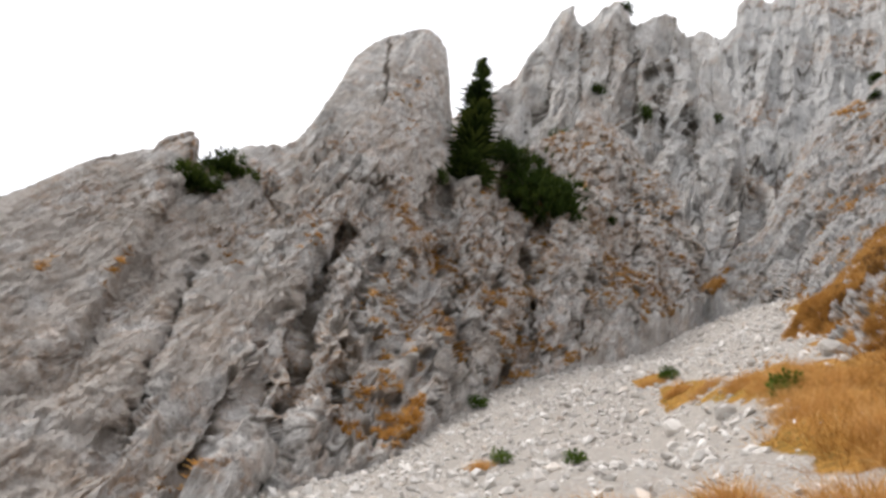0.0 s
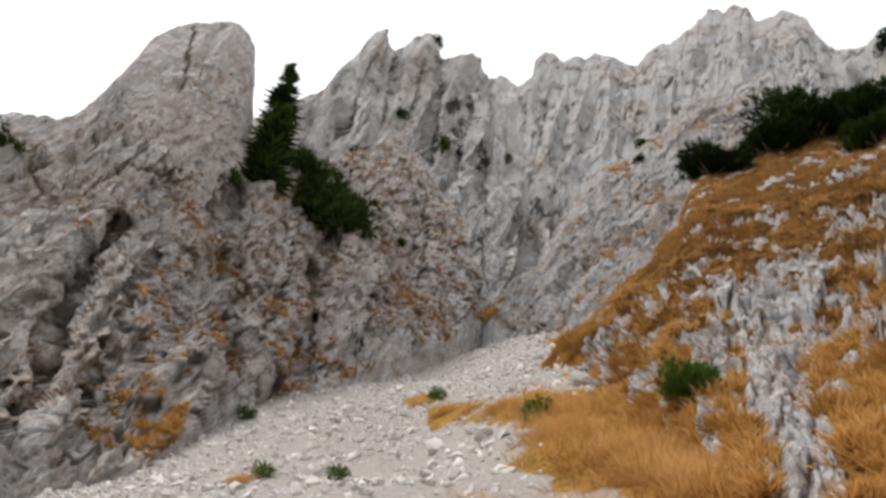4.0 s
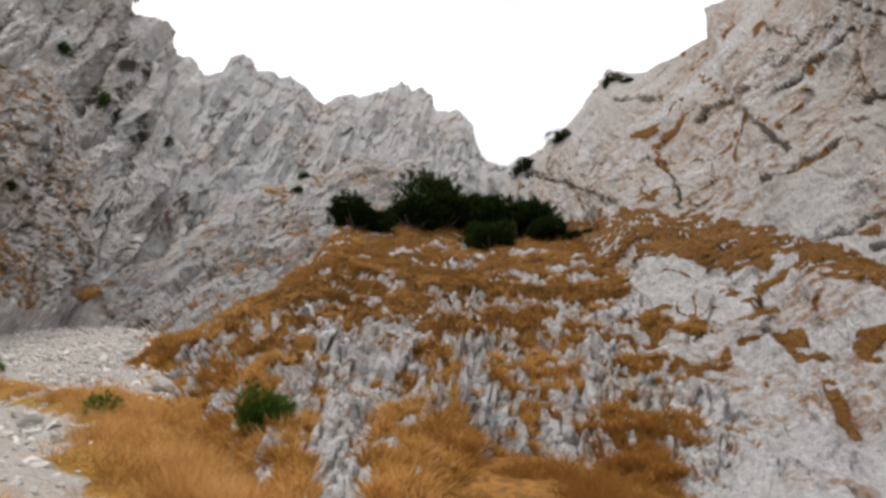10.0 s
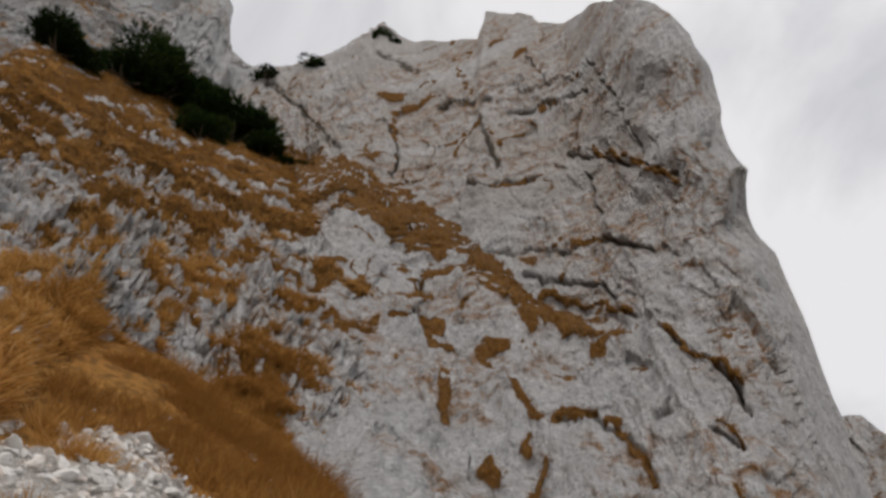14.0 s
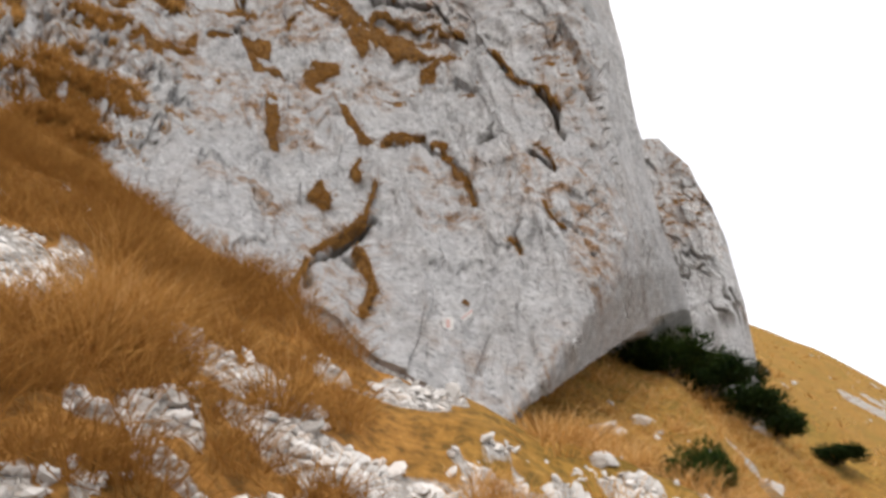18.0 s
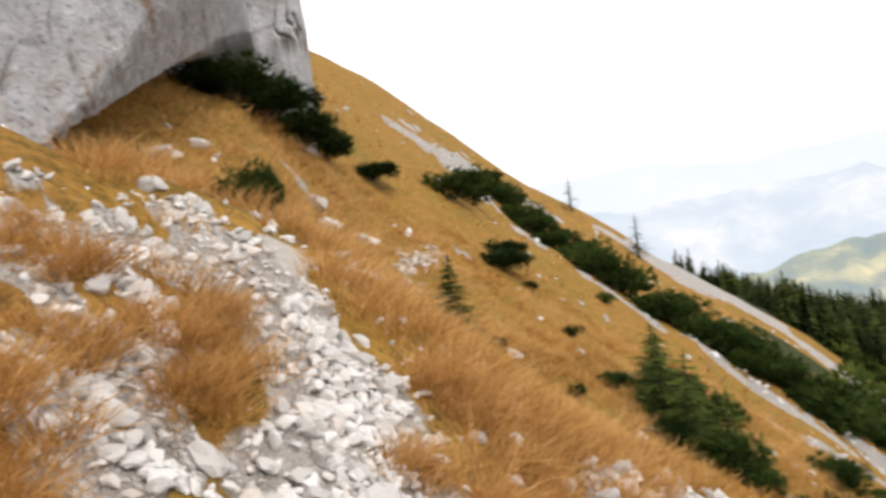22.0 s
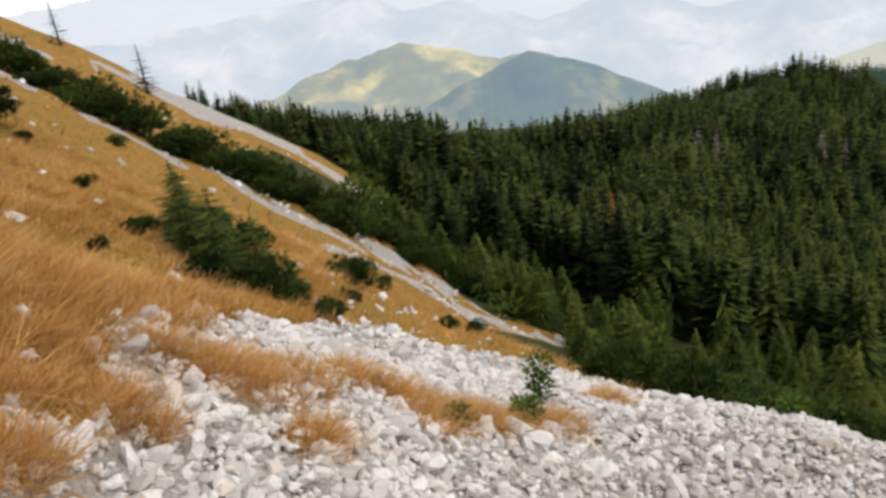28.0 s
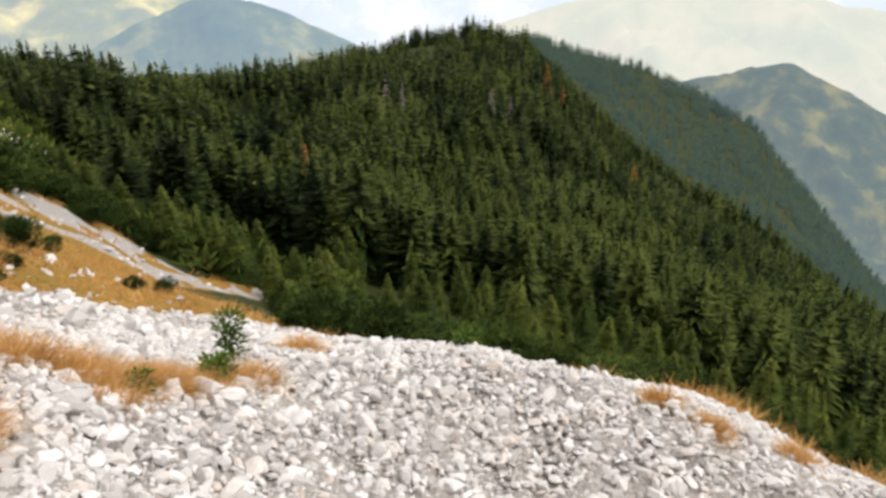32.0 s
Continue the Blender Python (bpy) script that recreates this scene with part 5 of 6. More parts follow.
def tube(points, radii, sides=6):
    """A tapered bent rod."""
    rings = []
    for p, r in zip(points, radii):
        a = np.arange(sides) * 2 * np.pi / sides
        rings.append(np.stack([p[0] + r * np.cos(a), p[1] + r * np.sin(a), p[2] + 0 * a], 1))
    verts = np.concatenate(rings)
    tris = []
    for i in range(len(points) - 1):
        for j in range(sides):
            a, b = i * sides + j, i * sides + (j + 1) % sides
            tris += [(a, b, b + sides), (a, b + sides, a + sides)]
    return verts, np.array(tris), np.full(len(verts), 0.5)


PINES = []
for k in range(8):
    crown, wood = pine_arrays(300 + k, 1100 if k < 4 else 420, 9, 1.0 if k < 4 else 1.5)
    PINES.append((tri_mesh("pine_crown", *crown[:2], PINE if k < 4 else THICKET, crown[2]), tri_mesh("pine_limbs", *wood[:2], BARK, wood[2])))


def dwarf_pine(x, y, z, wide, high, k=0, label="dark green dwarf mountain pine spreading over the slope", turn=0.0, tilt=(0, 0), group="dwarf pines"):
    ob = tagged(new("dwarf_pine"), label, "shrub", group)
    ob.matrix_world = pose(x, y, z - 0.08 * high, tilt[0], tilt[1], turn) @ Matrix.Diagonal((wide, wide, high / 0.62, 1))
    k = k % 4 + (4 if math.hypot(x, y) > 34 or (group == "bushes below the scree") else 0)
    part("crown", PINES[k][0], ob)
    part("branch", PINES[k][1], ob, "brown bark")
    return ob


def perch(wall, az, el):
    """The point of a rock wall at a bearing and an angle above the eye."""
    P = wall[1].reshape(-1, 3)
    a = np.degrees(np.arctan2(P[:, 0], P[:, 1]))
    a = (a - az + 180) % 360 - 180
    e = np.degrees(np.arctan2(P[:, 2] - EYE, np.hypot(P[:, 0], P[:, 1]))) - el
    i = np.argmin(a * a * 0.5 + e * e)
    return P[i]


# on the right-hand slope
for i, (x, y, w, h) in enumerate(((13.63, -7.8, 2.3, 1.0), (15.1, -9.3, 2.5, 1.1), (16.6, -10.2, 2.2, 1.0), (18.0, -12.2, 2.8, 1.3), (20.0, -14.6, 2.6, 1.3), (25, -20.5, 2.6, 1.0), (5.7, -3.4, 0.55, 0.5), (27, -27.4, 3.6, 1.9), (30.0, -32.0, 4.2, 2.0), (18.6, -21.2, 2.0, 1.1), (20.6, -23.6, 1.8, 1.0),
                                  (7.4, -7.9, 0.5, 0.35), (6.2, -17.6, 1.5, 0.9), (6.3, -20.5, 0.9, 0.5), (4.9, -13.9, 0.5, 0.4), (4.5, -11.4, 0.7, 0.4), (3.4, -20.2, 0.8, 0.5), (3.8, -18.3, 0.6, 0.4), (14.1, -18.9, 0.7, 0.4), (19.8, -29.6, 1.1, 0.6), (17.5, -21.3, 0.7, 0.4), (9.8, -14.4, 0.9, 0.5), (7.6, -10.1, 0.35, 0.3), (12.8, -21.4, 0.8, 0.5))):
    dwarf_pine(x, y, float(land(np.array([x]), np.array([y]))[0]), w, h, i, turn=i * 71.0, label="dark green dwarf mountain pine on the grassy slope" if w > 1.2 else "small green shrub in the dry grass")
row_rng = np.random.default_rng(31)
ROW = np.array(((43, -47.5), (34, -41.8), (26.7, -37.2), (22.6, -37), (18.5, -37.4), (16.7, -39), (14.5, -41), (12.7, -45), (10.7, -48.5), (7.2, -48)))
for i in range(84):
    k = i / 83 * 9
    j = min(int(k), 8)
    p = ROW[j] + (ROW[j + 1] - ROW[j]) * (k - j)
    p = p * (1 + row_rng.uniform(0.0, 0.08 + 0.04 * j) * row_rng.uniform(0.2, 1)) + row_rng.normal(0, 0.4, 2)
    dwarf_pine(p[0], p[1], float(land(p[:1], p[1:])[0]), row_rng.uniform(2.4, 3.8), row_rng.uniform(1.2, 1.9) + 0.06 * j, i, turn=i * 47.0, label="dark dwarf pine in the row above the forest", group="row of dwarf pines")

# on the rocks: wall, bearing, angle, width, height
for i, (wall, az, el, w, h) in enumerate(((wall_left, -23.0, 31.0, 3.6, 2.0), (wall_left, -21.0, 33.2, 3.4, 1.8), (wall_left, 3.6, 41.5, 3.6, 3.4), (wall_left, 6.0, 40.4, 5.2, 4.6), (wall_left, 8.0, 39.2, 5.6, 4.8), (wall_left, 9.6, 38.0, 4.6, 4.0), (wall_left, 7.2, 38.0, 5.0, 4.6), (wall_left, 1.0, 40.8, 2.6, 2.2), (wall_left, -2.6, 39.3, 1.4, 2.0),
                                          (peaks, 11.8, 48.6, 2.6, 2.6), (peaks, 17.2, 47.0, 2.2, 4.0), (wall_left, 15.3, 39.2, 1.0, 0.9), (peaks, 13.6, 55.0, 3.0, 1.2), (peaks, 8.6, 44.4, 3.4, 3.0), (peaks, 24.6, 47.0, 2.4, 1.6), (slab, 38.6, 49.0, 1.3, 1.6), (slab, 39.2, 47.4, 1.4, 1.0),
                                          (knoll, 52.5, 46.6, 3.6, 2.2), (knoll, 56, 46.8, 4.0, 2.8), (knoll, 60, 46.4, 4.4, 2.9), (knoll, 64.5, 46.0, 3.8, 2.4), (knoll, 61.5, 45.2, 2.4, 1.4), (knoll, 68, 45.8, 2.0, 1.1), (knoll, 46.5, 46.0, 2.8, 1.5), (knoll, 48.5, 45.8, 1.8, 0.9), (knoll, 71, 45.6, 1.2, 0.6),
                                          (buttress, 77.9, 57.0, 1.3, 0.3), (buttress, 79.8, 56.7, 1.1, 0.25), (buttress, 65.6, 51.4, 1.9, 0.5), (buttress, 70.5, 53.4, 1.8, 0.3))):
    p = perch(wall, az, el)
    dwarf_pine(p[0], p[1], p[2] - (0.3 if wall is buttress else 0), w, h, i + 1, turn=i * 53.0, label="dark dwarf pine clinging to a ledge of the rock wall", group="pines on the rocks")


def spruce_arrays(seed, whorls=26, per=9, slim=0.2, ragged=0.35, droop=0.35, taper=0.85):
    """A spruce one metre tall: whorls of drooping boughs, each a bent blade with side twigs."""
    rng = np.random.default_rng(seed)
    pieces = []
    for w in range(whorls):
        f = (w + rng.uniform(-0.3, 0.3)) / whorls
        z = 0.06 + 0.92 * f
        reach = slim * (1 - f) ** taper + 0.012
        a = rng.uniform(0, 2 * np.pi) + np.arange(per) * 2 * np.pi / per + rng.normal(0, 0.2, per)
        n = per
        length = reach * rng.uniform(1 - ragged, 1 + ragged * 0.6, n)
        rise = 0.35 - droop * (1 - f) - rng.uniform(0, 0.25, n)
        lean = np.stack([np.cos(a), np.sin(a), rise], 1)
        lean /= np.linalg.norm(lean, axis=1, keepdims=True)
        base = np.stack([0 * a, 0 * a, z + rng.normal(0, 0.006, n)], 1)
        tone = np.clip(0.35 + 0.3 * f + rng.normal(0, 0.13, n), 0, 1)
        pieces.append(blades(base, lean, length, 0.055 * (1 - 0.6 * f), rng, 2, tone))
        for sgn in (-1, 1):
            a2 = a + sgn * 0.55
            l2 = np.stack([np.cos(a2), np.sin(a2), rise - 0.15], 1)
            l2 /= np.linalg.norm(l2, axis=1, keepdims=True)
            pieces.append(blades(base + lean * (length * 0.4)[:, None], l2, length * 0.55, 0.035, rng, 1, tone + 0.08))
    pieces.append(blades(np.array([[0, 0, 0.93], [0.0, 0, 0.93]]), np.array([[0.05, 0, 1.0], [0, 0.05, 1.0]]), np.array([0.1, 0.1]), 0.014, rng, 1, 0.6))
    return gather(pieces)


SPRUCES = []
for k in range(5):
    crown = spruce_arrays(400 + k, 26 + 2 * k, 9, 0.17 + 0.02 * (k % 3), 0.35 + 0.08 * (k % 2))
    stem = tube((np.zeros(3), np.array([0, 0, 0.5]), np.array([0, 0, 0.96])), (0.022, 0.013, 0.003), 6)
    SPRUCES.append((tri_mesh("spruce_crown", *crown[:2], YOUNG, crown[2]), tri_mesh("spruce_trunk", *stem[:2], BARK, stem[2])))
sparse = spruce_arrays(420, 13, 5, 0.16, 0.5, 0.1)
stem = tube((np.zeros(3), np.array([0, 0, 0.5]), np.array([0, 0, 0.96])), (0.018, 0.012, 0.003), 6)
SPARSE = (tri_mesh("thin_crown", *sparse[:2], SPRUCE, sparse[2]), tri_mesh("thin_trunk", *stem[:2], BARK, stem[2]))

RAGGED = []
for k in range(2):
    crown = spruce_arrays(440 + k, 15, 8, 0.34, 0.75, 0.1)
    RAGGED.append((tri_mesh("ragged_crown", *crown[:2], YOUNG, crown[2]), SPRUCES[0][1]))


def spruce(x, y, z, high, k, label, wide=1.0, group="young spruces", meshes=None, lean=(0.0, 0.0)):
    ob = tagged(new("spruce"), label, "tree", group)
    ob.matrix_world = pose(x, y, z - 0.04 * high, lean[0], lean[1], 0) @ pose(0, 0, 0, 0, 0, k * 77.0) @ Matrix.Diagonal((high * wide, high * wide, high, 1))
    crown, stem = meshes or SPRUCES[k % 5]
    part("crown", crown, ob)
    part("trunk", stem, ob, "thin grey-brown trunk")
    return ob


def on_land(x, y):
    return float(land(np.array([float(x)]), np.array([float(y)]))[0])


for i, (x, y, w, h) in enumerate(((6.0, -12.0, 1.3, 0.9), (7.4, -13.6, 1.7, 1.1), (8.8, -15.0, 1.5, 0.9), (5.4, -11.9, 0.9, 0.5), (6.6, -11.3, 1.0, 0.6), (10.2, -17.6, 1.6, 1.0), (9.4, -16.4, 1.4, 0.9))):
    dwarf_pine(x, y, on_land(x, y), w, h, i, turn=i * 61.0, label="dark green dwarf pine at the foot of small spruces")
for i, (x, y, h) in enumerate(((6.4, -11.6, 1.5), (6.9, -12.6, 2.0), (6.3, -12.9, 1.5), (7.8, -13.2, 2.1), (8.6, -14.6, 1.7), (9.6, -16.2, 2.0), (10.4, -17.4, 2.2), (5.6, -12.6, 1.0), (11.2, -19, 1.6))):
    spruce(x, y, on_land(x, y), h, i, "small ragged spruce standing in the golden grass", 1.0, "young spruces", RAGGED[i % 2])
spruce(7.9, -7.75, on_land(7.9, -7.75), 1.25, 1, "small green spruce standing alone in the golden grass", 1.5)
dwarf_pine(6.95, -6.95, on_land(6.95, -6.95), 0.5, 0.3, 2, turn=20.0, label="small green shrub in the dry grass")
for i, (x, y, h) in enumerate(((43.8, -72.9, 5.4), (54.1, -75.6, 4.8))):
    spruce(x, y, on_land(x, y), h, i, "thin sparse conifer on the skyline of the slope", 1.5, "skyline trees", SPARSE)
notch = spruce_arrays(450, 30, 9, 0.13, 0.85, 0.1, 0.5)
NOTCH = (tri_mesh("notch_crown", *notch[:2], SPRUCE, notch[2]), SPRUCES[0][1])
p = perch(wall_left, -0.9, 41.0)
spruce(p[0] + 0.9, p[1] - 0.5, p[2] + 0.3, 12.6, 2, "tall dark spruce in the notch beside the rock tower", 0.8, "spruce on the wall", NOTCH, lean=(0, -7))
spruce(p[0] + 0.8, p[1] - 0.9, p[2] - 2.0, 9.5, 3, "dark spruce in the notch beside the rock tower", 1.25, "spruce on the wall", NOTCH, lean=(0, -4))

# the edge of the forest: single trees
edge_rng = np.random.default_rng(41)
for i in range(150):
    az = edge_rng.uniform(157, 236)
    d = edge_rng.uniform(26 if az > 178 else 50, 62)
    if az < 165:
        continue
    x, y = bearing(az, d)
    h = edge_rng.uniform(1.8, 4.2) + (d - 26) * 0.06
    spruce(float(x), float(y), on_land(x, y), h, i, "young green spruce at the edge of the forest", edge_rng.uniform(1.0, 1.5), "forest edge spruces")


def light_tree(rng, whorls, per, slim):
    """A plain spruce for the mass of the forest."""
    pieces = []
    for w in range(whorls):
        f = (w + rng.uniform(-0.3, 0.3)) / whorls
        a = rng.uniform(0, 6.3) + np.arange(per) * 2 * np.pi / per + rng.normal(0, 0.25, per)
        reach = (slim * (1 - f) ** 0.85 + 0.02) * rng.uniform(0.7, 1.25, per)
        lean = np.stack([np.cos(a), np.sin(a), -0.25 + 0.9 * f + rng.normal(0, 0.25, per)], 1)
        lean /= np.linalg.norm(lean, axis=1, keepdims=True)
        # Dark low boughs and tip highlights are put into the tint.
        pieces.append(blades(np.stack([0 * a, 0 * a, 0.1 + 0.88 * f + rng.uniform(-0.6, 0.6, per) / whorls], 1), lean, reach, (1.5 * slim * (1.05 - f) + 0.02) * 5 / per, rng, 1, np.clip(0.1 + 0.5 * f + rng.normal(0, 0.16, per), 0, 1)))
    pieces.append(blades(np.array([[0, 0, 0.9]] * 2), np.array([[0.03, 0, 1.0], [0, 0.03, 1.0]]), np.array([0.12, 0.12]), 0.03, rng, 1, 0.6))
    return gather(pieces)


def forest(name, label, n, az0, az1, r0, r1, whorls, per, hmin, hmax, seed, mat=None, keep=None):
    rng = np.random.default_rng(seed)
    x, y, r, az = scatter(rng, n, az0, az1, r0, r1)
    scree, trail, wood = cover(x, y)
    ok = wood > 0.55
    if keep is not None:
        ok &= keep(az, r)
    x, y, r = x[ok], y[ok], r[ok]
    z = land(x, y)
    kinds = [light_tree(rng, whorls, per, s) for s in (0.14, 0.17, 0.2, 0.21, 0.18, 0.15)]
    pick = rng.integers(0, len(kinds), len(x))
    h = rng.uniform(hmin, hmax, len(x)) * np.clip((az[ok] - 140) / 29, 0.3, 1) * (0.8 + 0.35 * vnoise(x / 25, y / 25, None, seed))
    shade = rng.normal(0.02, 0.17, len(x)) + 0.26 * vnoise(x / 30, y / 30, None, seed + 1)
    turn = rng.uniform(0, 6.28, len(x))
    pieces = []
    for k, (v, f, t) in enumerate(kinds):
        s = np.flatnonzero(pick == k)
        if not len(s):
            continue
        c, sn = np.cos(turn[s])[:, None], np.sin(turn[s])[:, None]
        hh = h[s][:, None]
        vx = (v[None, :, 0] * c - v[None, :, 1] * sn) * hh + x[s][:, None]
        vy = (v[None, :, 0] * sn + v[None, :, 1] * c) * hh + y[s][:, None]
        vz = v[None, :, 2] * hh + z[s][:, None] - 0.04 * hh
        verts = np.stack([vx, vy, vz], -1).reshape(-1, 3)
        tris = (np.arange(len(s))[:, None, None] * len(v) + f[None]).reshape(-1, 3)
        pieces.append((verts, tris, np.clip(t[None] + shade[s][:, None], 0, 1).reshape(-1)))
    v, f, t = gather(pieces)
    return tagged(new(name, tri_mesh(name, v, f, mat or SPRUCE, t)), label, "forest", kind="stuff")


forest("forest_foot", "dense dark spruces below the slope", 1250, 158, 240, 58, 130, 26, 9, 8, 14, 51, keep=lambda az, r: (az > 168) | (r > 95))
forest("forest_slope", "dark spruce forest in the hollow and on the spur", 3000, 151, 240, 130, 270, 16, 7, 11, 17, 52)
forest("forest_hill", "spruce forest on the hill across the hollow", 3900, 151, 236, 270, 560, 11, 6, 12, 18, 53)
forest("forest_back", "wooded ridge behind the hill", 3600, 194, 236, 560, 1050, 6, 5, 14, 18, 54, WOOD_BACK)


def thicket():
    """Dwarf pine thicket between the rubble run and the tall trees."""
    rng = np.random.default_rng(57)
    x, y, r, az = scatter(rng, 900, 150, 186, 44, 128)
    scree, trail, wood = cover(x, y)
    ok = (scree < 0.4) & (wood > 0.5) & (az > 162) & ((az < 172) | (r < 70))
    x, y = x[ok], y[ok]
    z = land(x, y)
    pieces = []
    for k in range(len(x)):
        n = 46
        w, h = rng.uniform(1.2, 2.2), rng.uniform(1.4, 2.9)
        d = rng.normal(0, 1, (n, 3))
        d[:, 2] = np.abs(d[:, 2])
        d /= np.linalg.norm(d, axis=1, keepdims=True)
        base = np.array([x[k], y[k], z[k]]) + d * np.array([w, w, h]) * rng.uniform(0.6, 1.0, (n, 1))
        lean = d * 0.8 + np.array([0, 0, 0.7]) + rng.normal(0, 0.3, (n, 3))
        lean /= np.linalg.norm(lean, axis=1, keepdims=True)
        # tone gets lighter towards the top of each bush
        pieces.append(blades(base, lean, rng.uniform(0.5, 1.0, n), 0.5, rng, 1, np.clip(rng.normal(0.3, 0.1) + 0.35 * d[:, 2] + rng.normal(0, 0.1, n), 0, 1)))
    v, f, t = gather(pieces)
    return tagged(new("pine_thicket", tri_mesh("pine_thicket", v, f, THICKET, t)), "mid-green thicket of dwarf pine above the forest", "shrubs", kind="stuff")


thicket()
CROWNS = [(tri_mesh("ochre_crown", *a[:2], m, a[2]), SPRUCES[0][1]) for a, m in ((spruce_arrays(430, 22, 8, 0.2), OCHRE), (spruce_arrays(431, 14, 6, 0.15, 0.5, 0.1), DEAD))]
for i, (az, d, h, k, name) in enumerate(((182.5, 96, 13, 0, "ochre-brown conifer among the dark spruces"), (201.7, 400, 17, 0, "rust-orange tree on the wooded hill"), (203, 410, 15, 0, "rust-orange tree on the wooded hill"), (209.1, 300, 17, 0, "orange autumn tree on the edge of the hill"),
                                         (187.2, 190, 15, 1, "bare grey dead conifer in the forest"), (189.2, 200, 16, 1, "bare grey dead conifer in the forest"), (190.5, 205, 14, 1, "bare grey dead conifer in the forest"), (197.5, 230, 15, 1, "bare grey dead conifer in the forest"), (199, 235, 14, 1, "bare grey dead conifer in the forest"))):
    x, y = bearing(az, d)
    spruce(float(x), float(y), on_land(x, y), h, i, name, 1.0, "odd trees of the forest", CROWNS[k])


# ---- stones ----
def stone_arrays(seed, fine=True):
    """An angular stone: a ball cut by random planes."""
    rng = np.random.default_rng(seed)
    bm = bmesh.new()
    bmesh.ops.create_icosphere(bm, subdivisions=2 if fine else 1, radius=1.0)
    v = np.array([q.co[:] for q in bm.verts])
    f = np.array([[q.index for q in face.verts] for face in bm.faces])
    bm.free()
    n = rng.normal(0, 1, (11, 3)) * np.array([1, 1, 0.75])
    n /= np.linalg.norm(n, axis=1, keepdims=True)
    h = rng.uniform(0.34, 0.82, 11)
    dots = v @ n.T
    scale = np.min(np.where(dots > 0.05, h / np.maximum(dots, 0.05), 9), axis=1)
    v = v * np.minimum(scale, 1.0)[:, None] * np.array([1.35, 0.95, 0.62])
    return v + rng.normal(0, 0.015, v.shape), f


STONES = [stone_arrays(500 + k) for k in range(8)]
PEBBLES = [stone_arrays(520 + k, False) for k in range(6)]


def stone_field(name, label, n, az0, az1, r0, r1, size, seed, kinds, level=0.45, bias=1.0, sink=0.22):
    rng = np.random.default_rng(seed)
    x, y, r, az = scatter(rng, n, az0, az1, r0, r1, bias)
    scree, trail, wood = cover(x, y)
    ok = (scree + 0.25 * rng.normal(0, 1, n) > level) & (trail < 0.3 + 0.7 * rng.uniform(0, 1, n)) & (wood < 0.6)
    x, y, r = x[ok], y[ok], r[ok]
    z = land(x, y)
    s = np.clip(size * np.exp(rng.normal(0, 0.55, len(x))), size * 0.4, size * 2.8)
    pick = rng.integers(0, len(kinds), len(x))
    pieces = []
    for k, (v, f) in enumerate(kinds):
        m = np.flatnonzero(pick == k)
        if not len(m):
            continue
        q = rng.normal(0, 1, (len(m), 4)) * np.array([1, 0.35, 0.35, 1])
        q /= np.linalg.norm(q, axis=1, keepdims=True)
        w, a, b, c = q.T
        R = np.stack([1 - 2 * (b * b + c * c), 2 * (a * b - c * w), 2 * (a * c + b * w), 2 * (a * b + c * w), 1 - 2 * (a * a + c * c), 2 * (b * c - a * w), 2 * (a * c - b * w), 2 * (b * c + a * w), 1 - 2 * (a * a + b * b)], -1).reshape(-1, 3, 3)
        verts = np.einsum("nij,mj->nmi", R, v) * s[m][:, None, None] + np.stack([x[m], y[m], z[m] + sink * s[m]], 1)[:, None]
        tris = (np.arange(len(m))[:, None, None] * len(v) + f[None]).reshape(-1, 3)
        pieces.append((verts.reshape(-1, 3), tris, np.repeat(rng.uniform(0, 1, len(m)), len(v))))
    v, f, t = gather(pieces)
    return tagged(new(name, tri_mesh(name, v, f, STONE, t)), label, "stones", kind="stuff")


stone_field("scree_stones", "white limestone rubble of the scree", 9000, 112, 240, 1.9, 12.0, 0.037, 61, STONES, bias=1.15)
stone_field("small_stones", "small white limestone fragments between larger stones", 38000, 120, 232, 1.7, 9.3, 0.028, 62, PEBBLES, bias=1.2)
stone_field("trail_fragments", "small white fragments between the tufts beside the trail", 16000, 45, 130, 1.4, 6.0, 0.022, 68, PEBBLES, 0.62)
stone_field("trail_stones", "broken white stones among the tufts beside the trail", 5600, 45, 135, 1.6, 6.0, 0.027, 63, STONES, 0.72)
stone_field("fan_stones", "pale rubble of the scree fan below the gully", 13000, -32, 36, 5.0, 30, 0.048, 64, PEBBLES, sink=0.2)
stone_field("fan_rubble", "pale rubble high on the scree fan", 8000, -25, 34, 14, 52, 0.085, 65, PEBBLES, sink=0.15)
stone_field("tongue_rubble", "white rubble at the far edge of the scree", 7000, 147, 206, 8.5, 19, 0.06, 69, PEBBLES)
stone_field("slope_rubble", "pale rubble on the far runs of scree", 5000, 128, 182, 9, 90, 0.12, 66, PEBBLES)


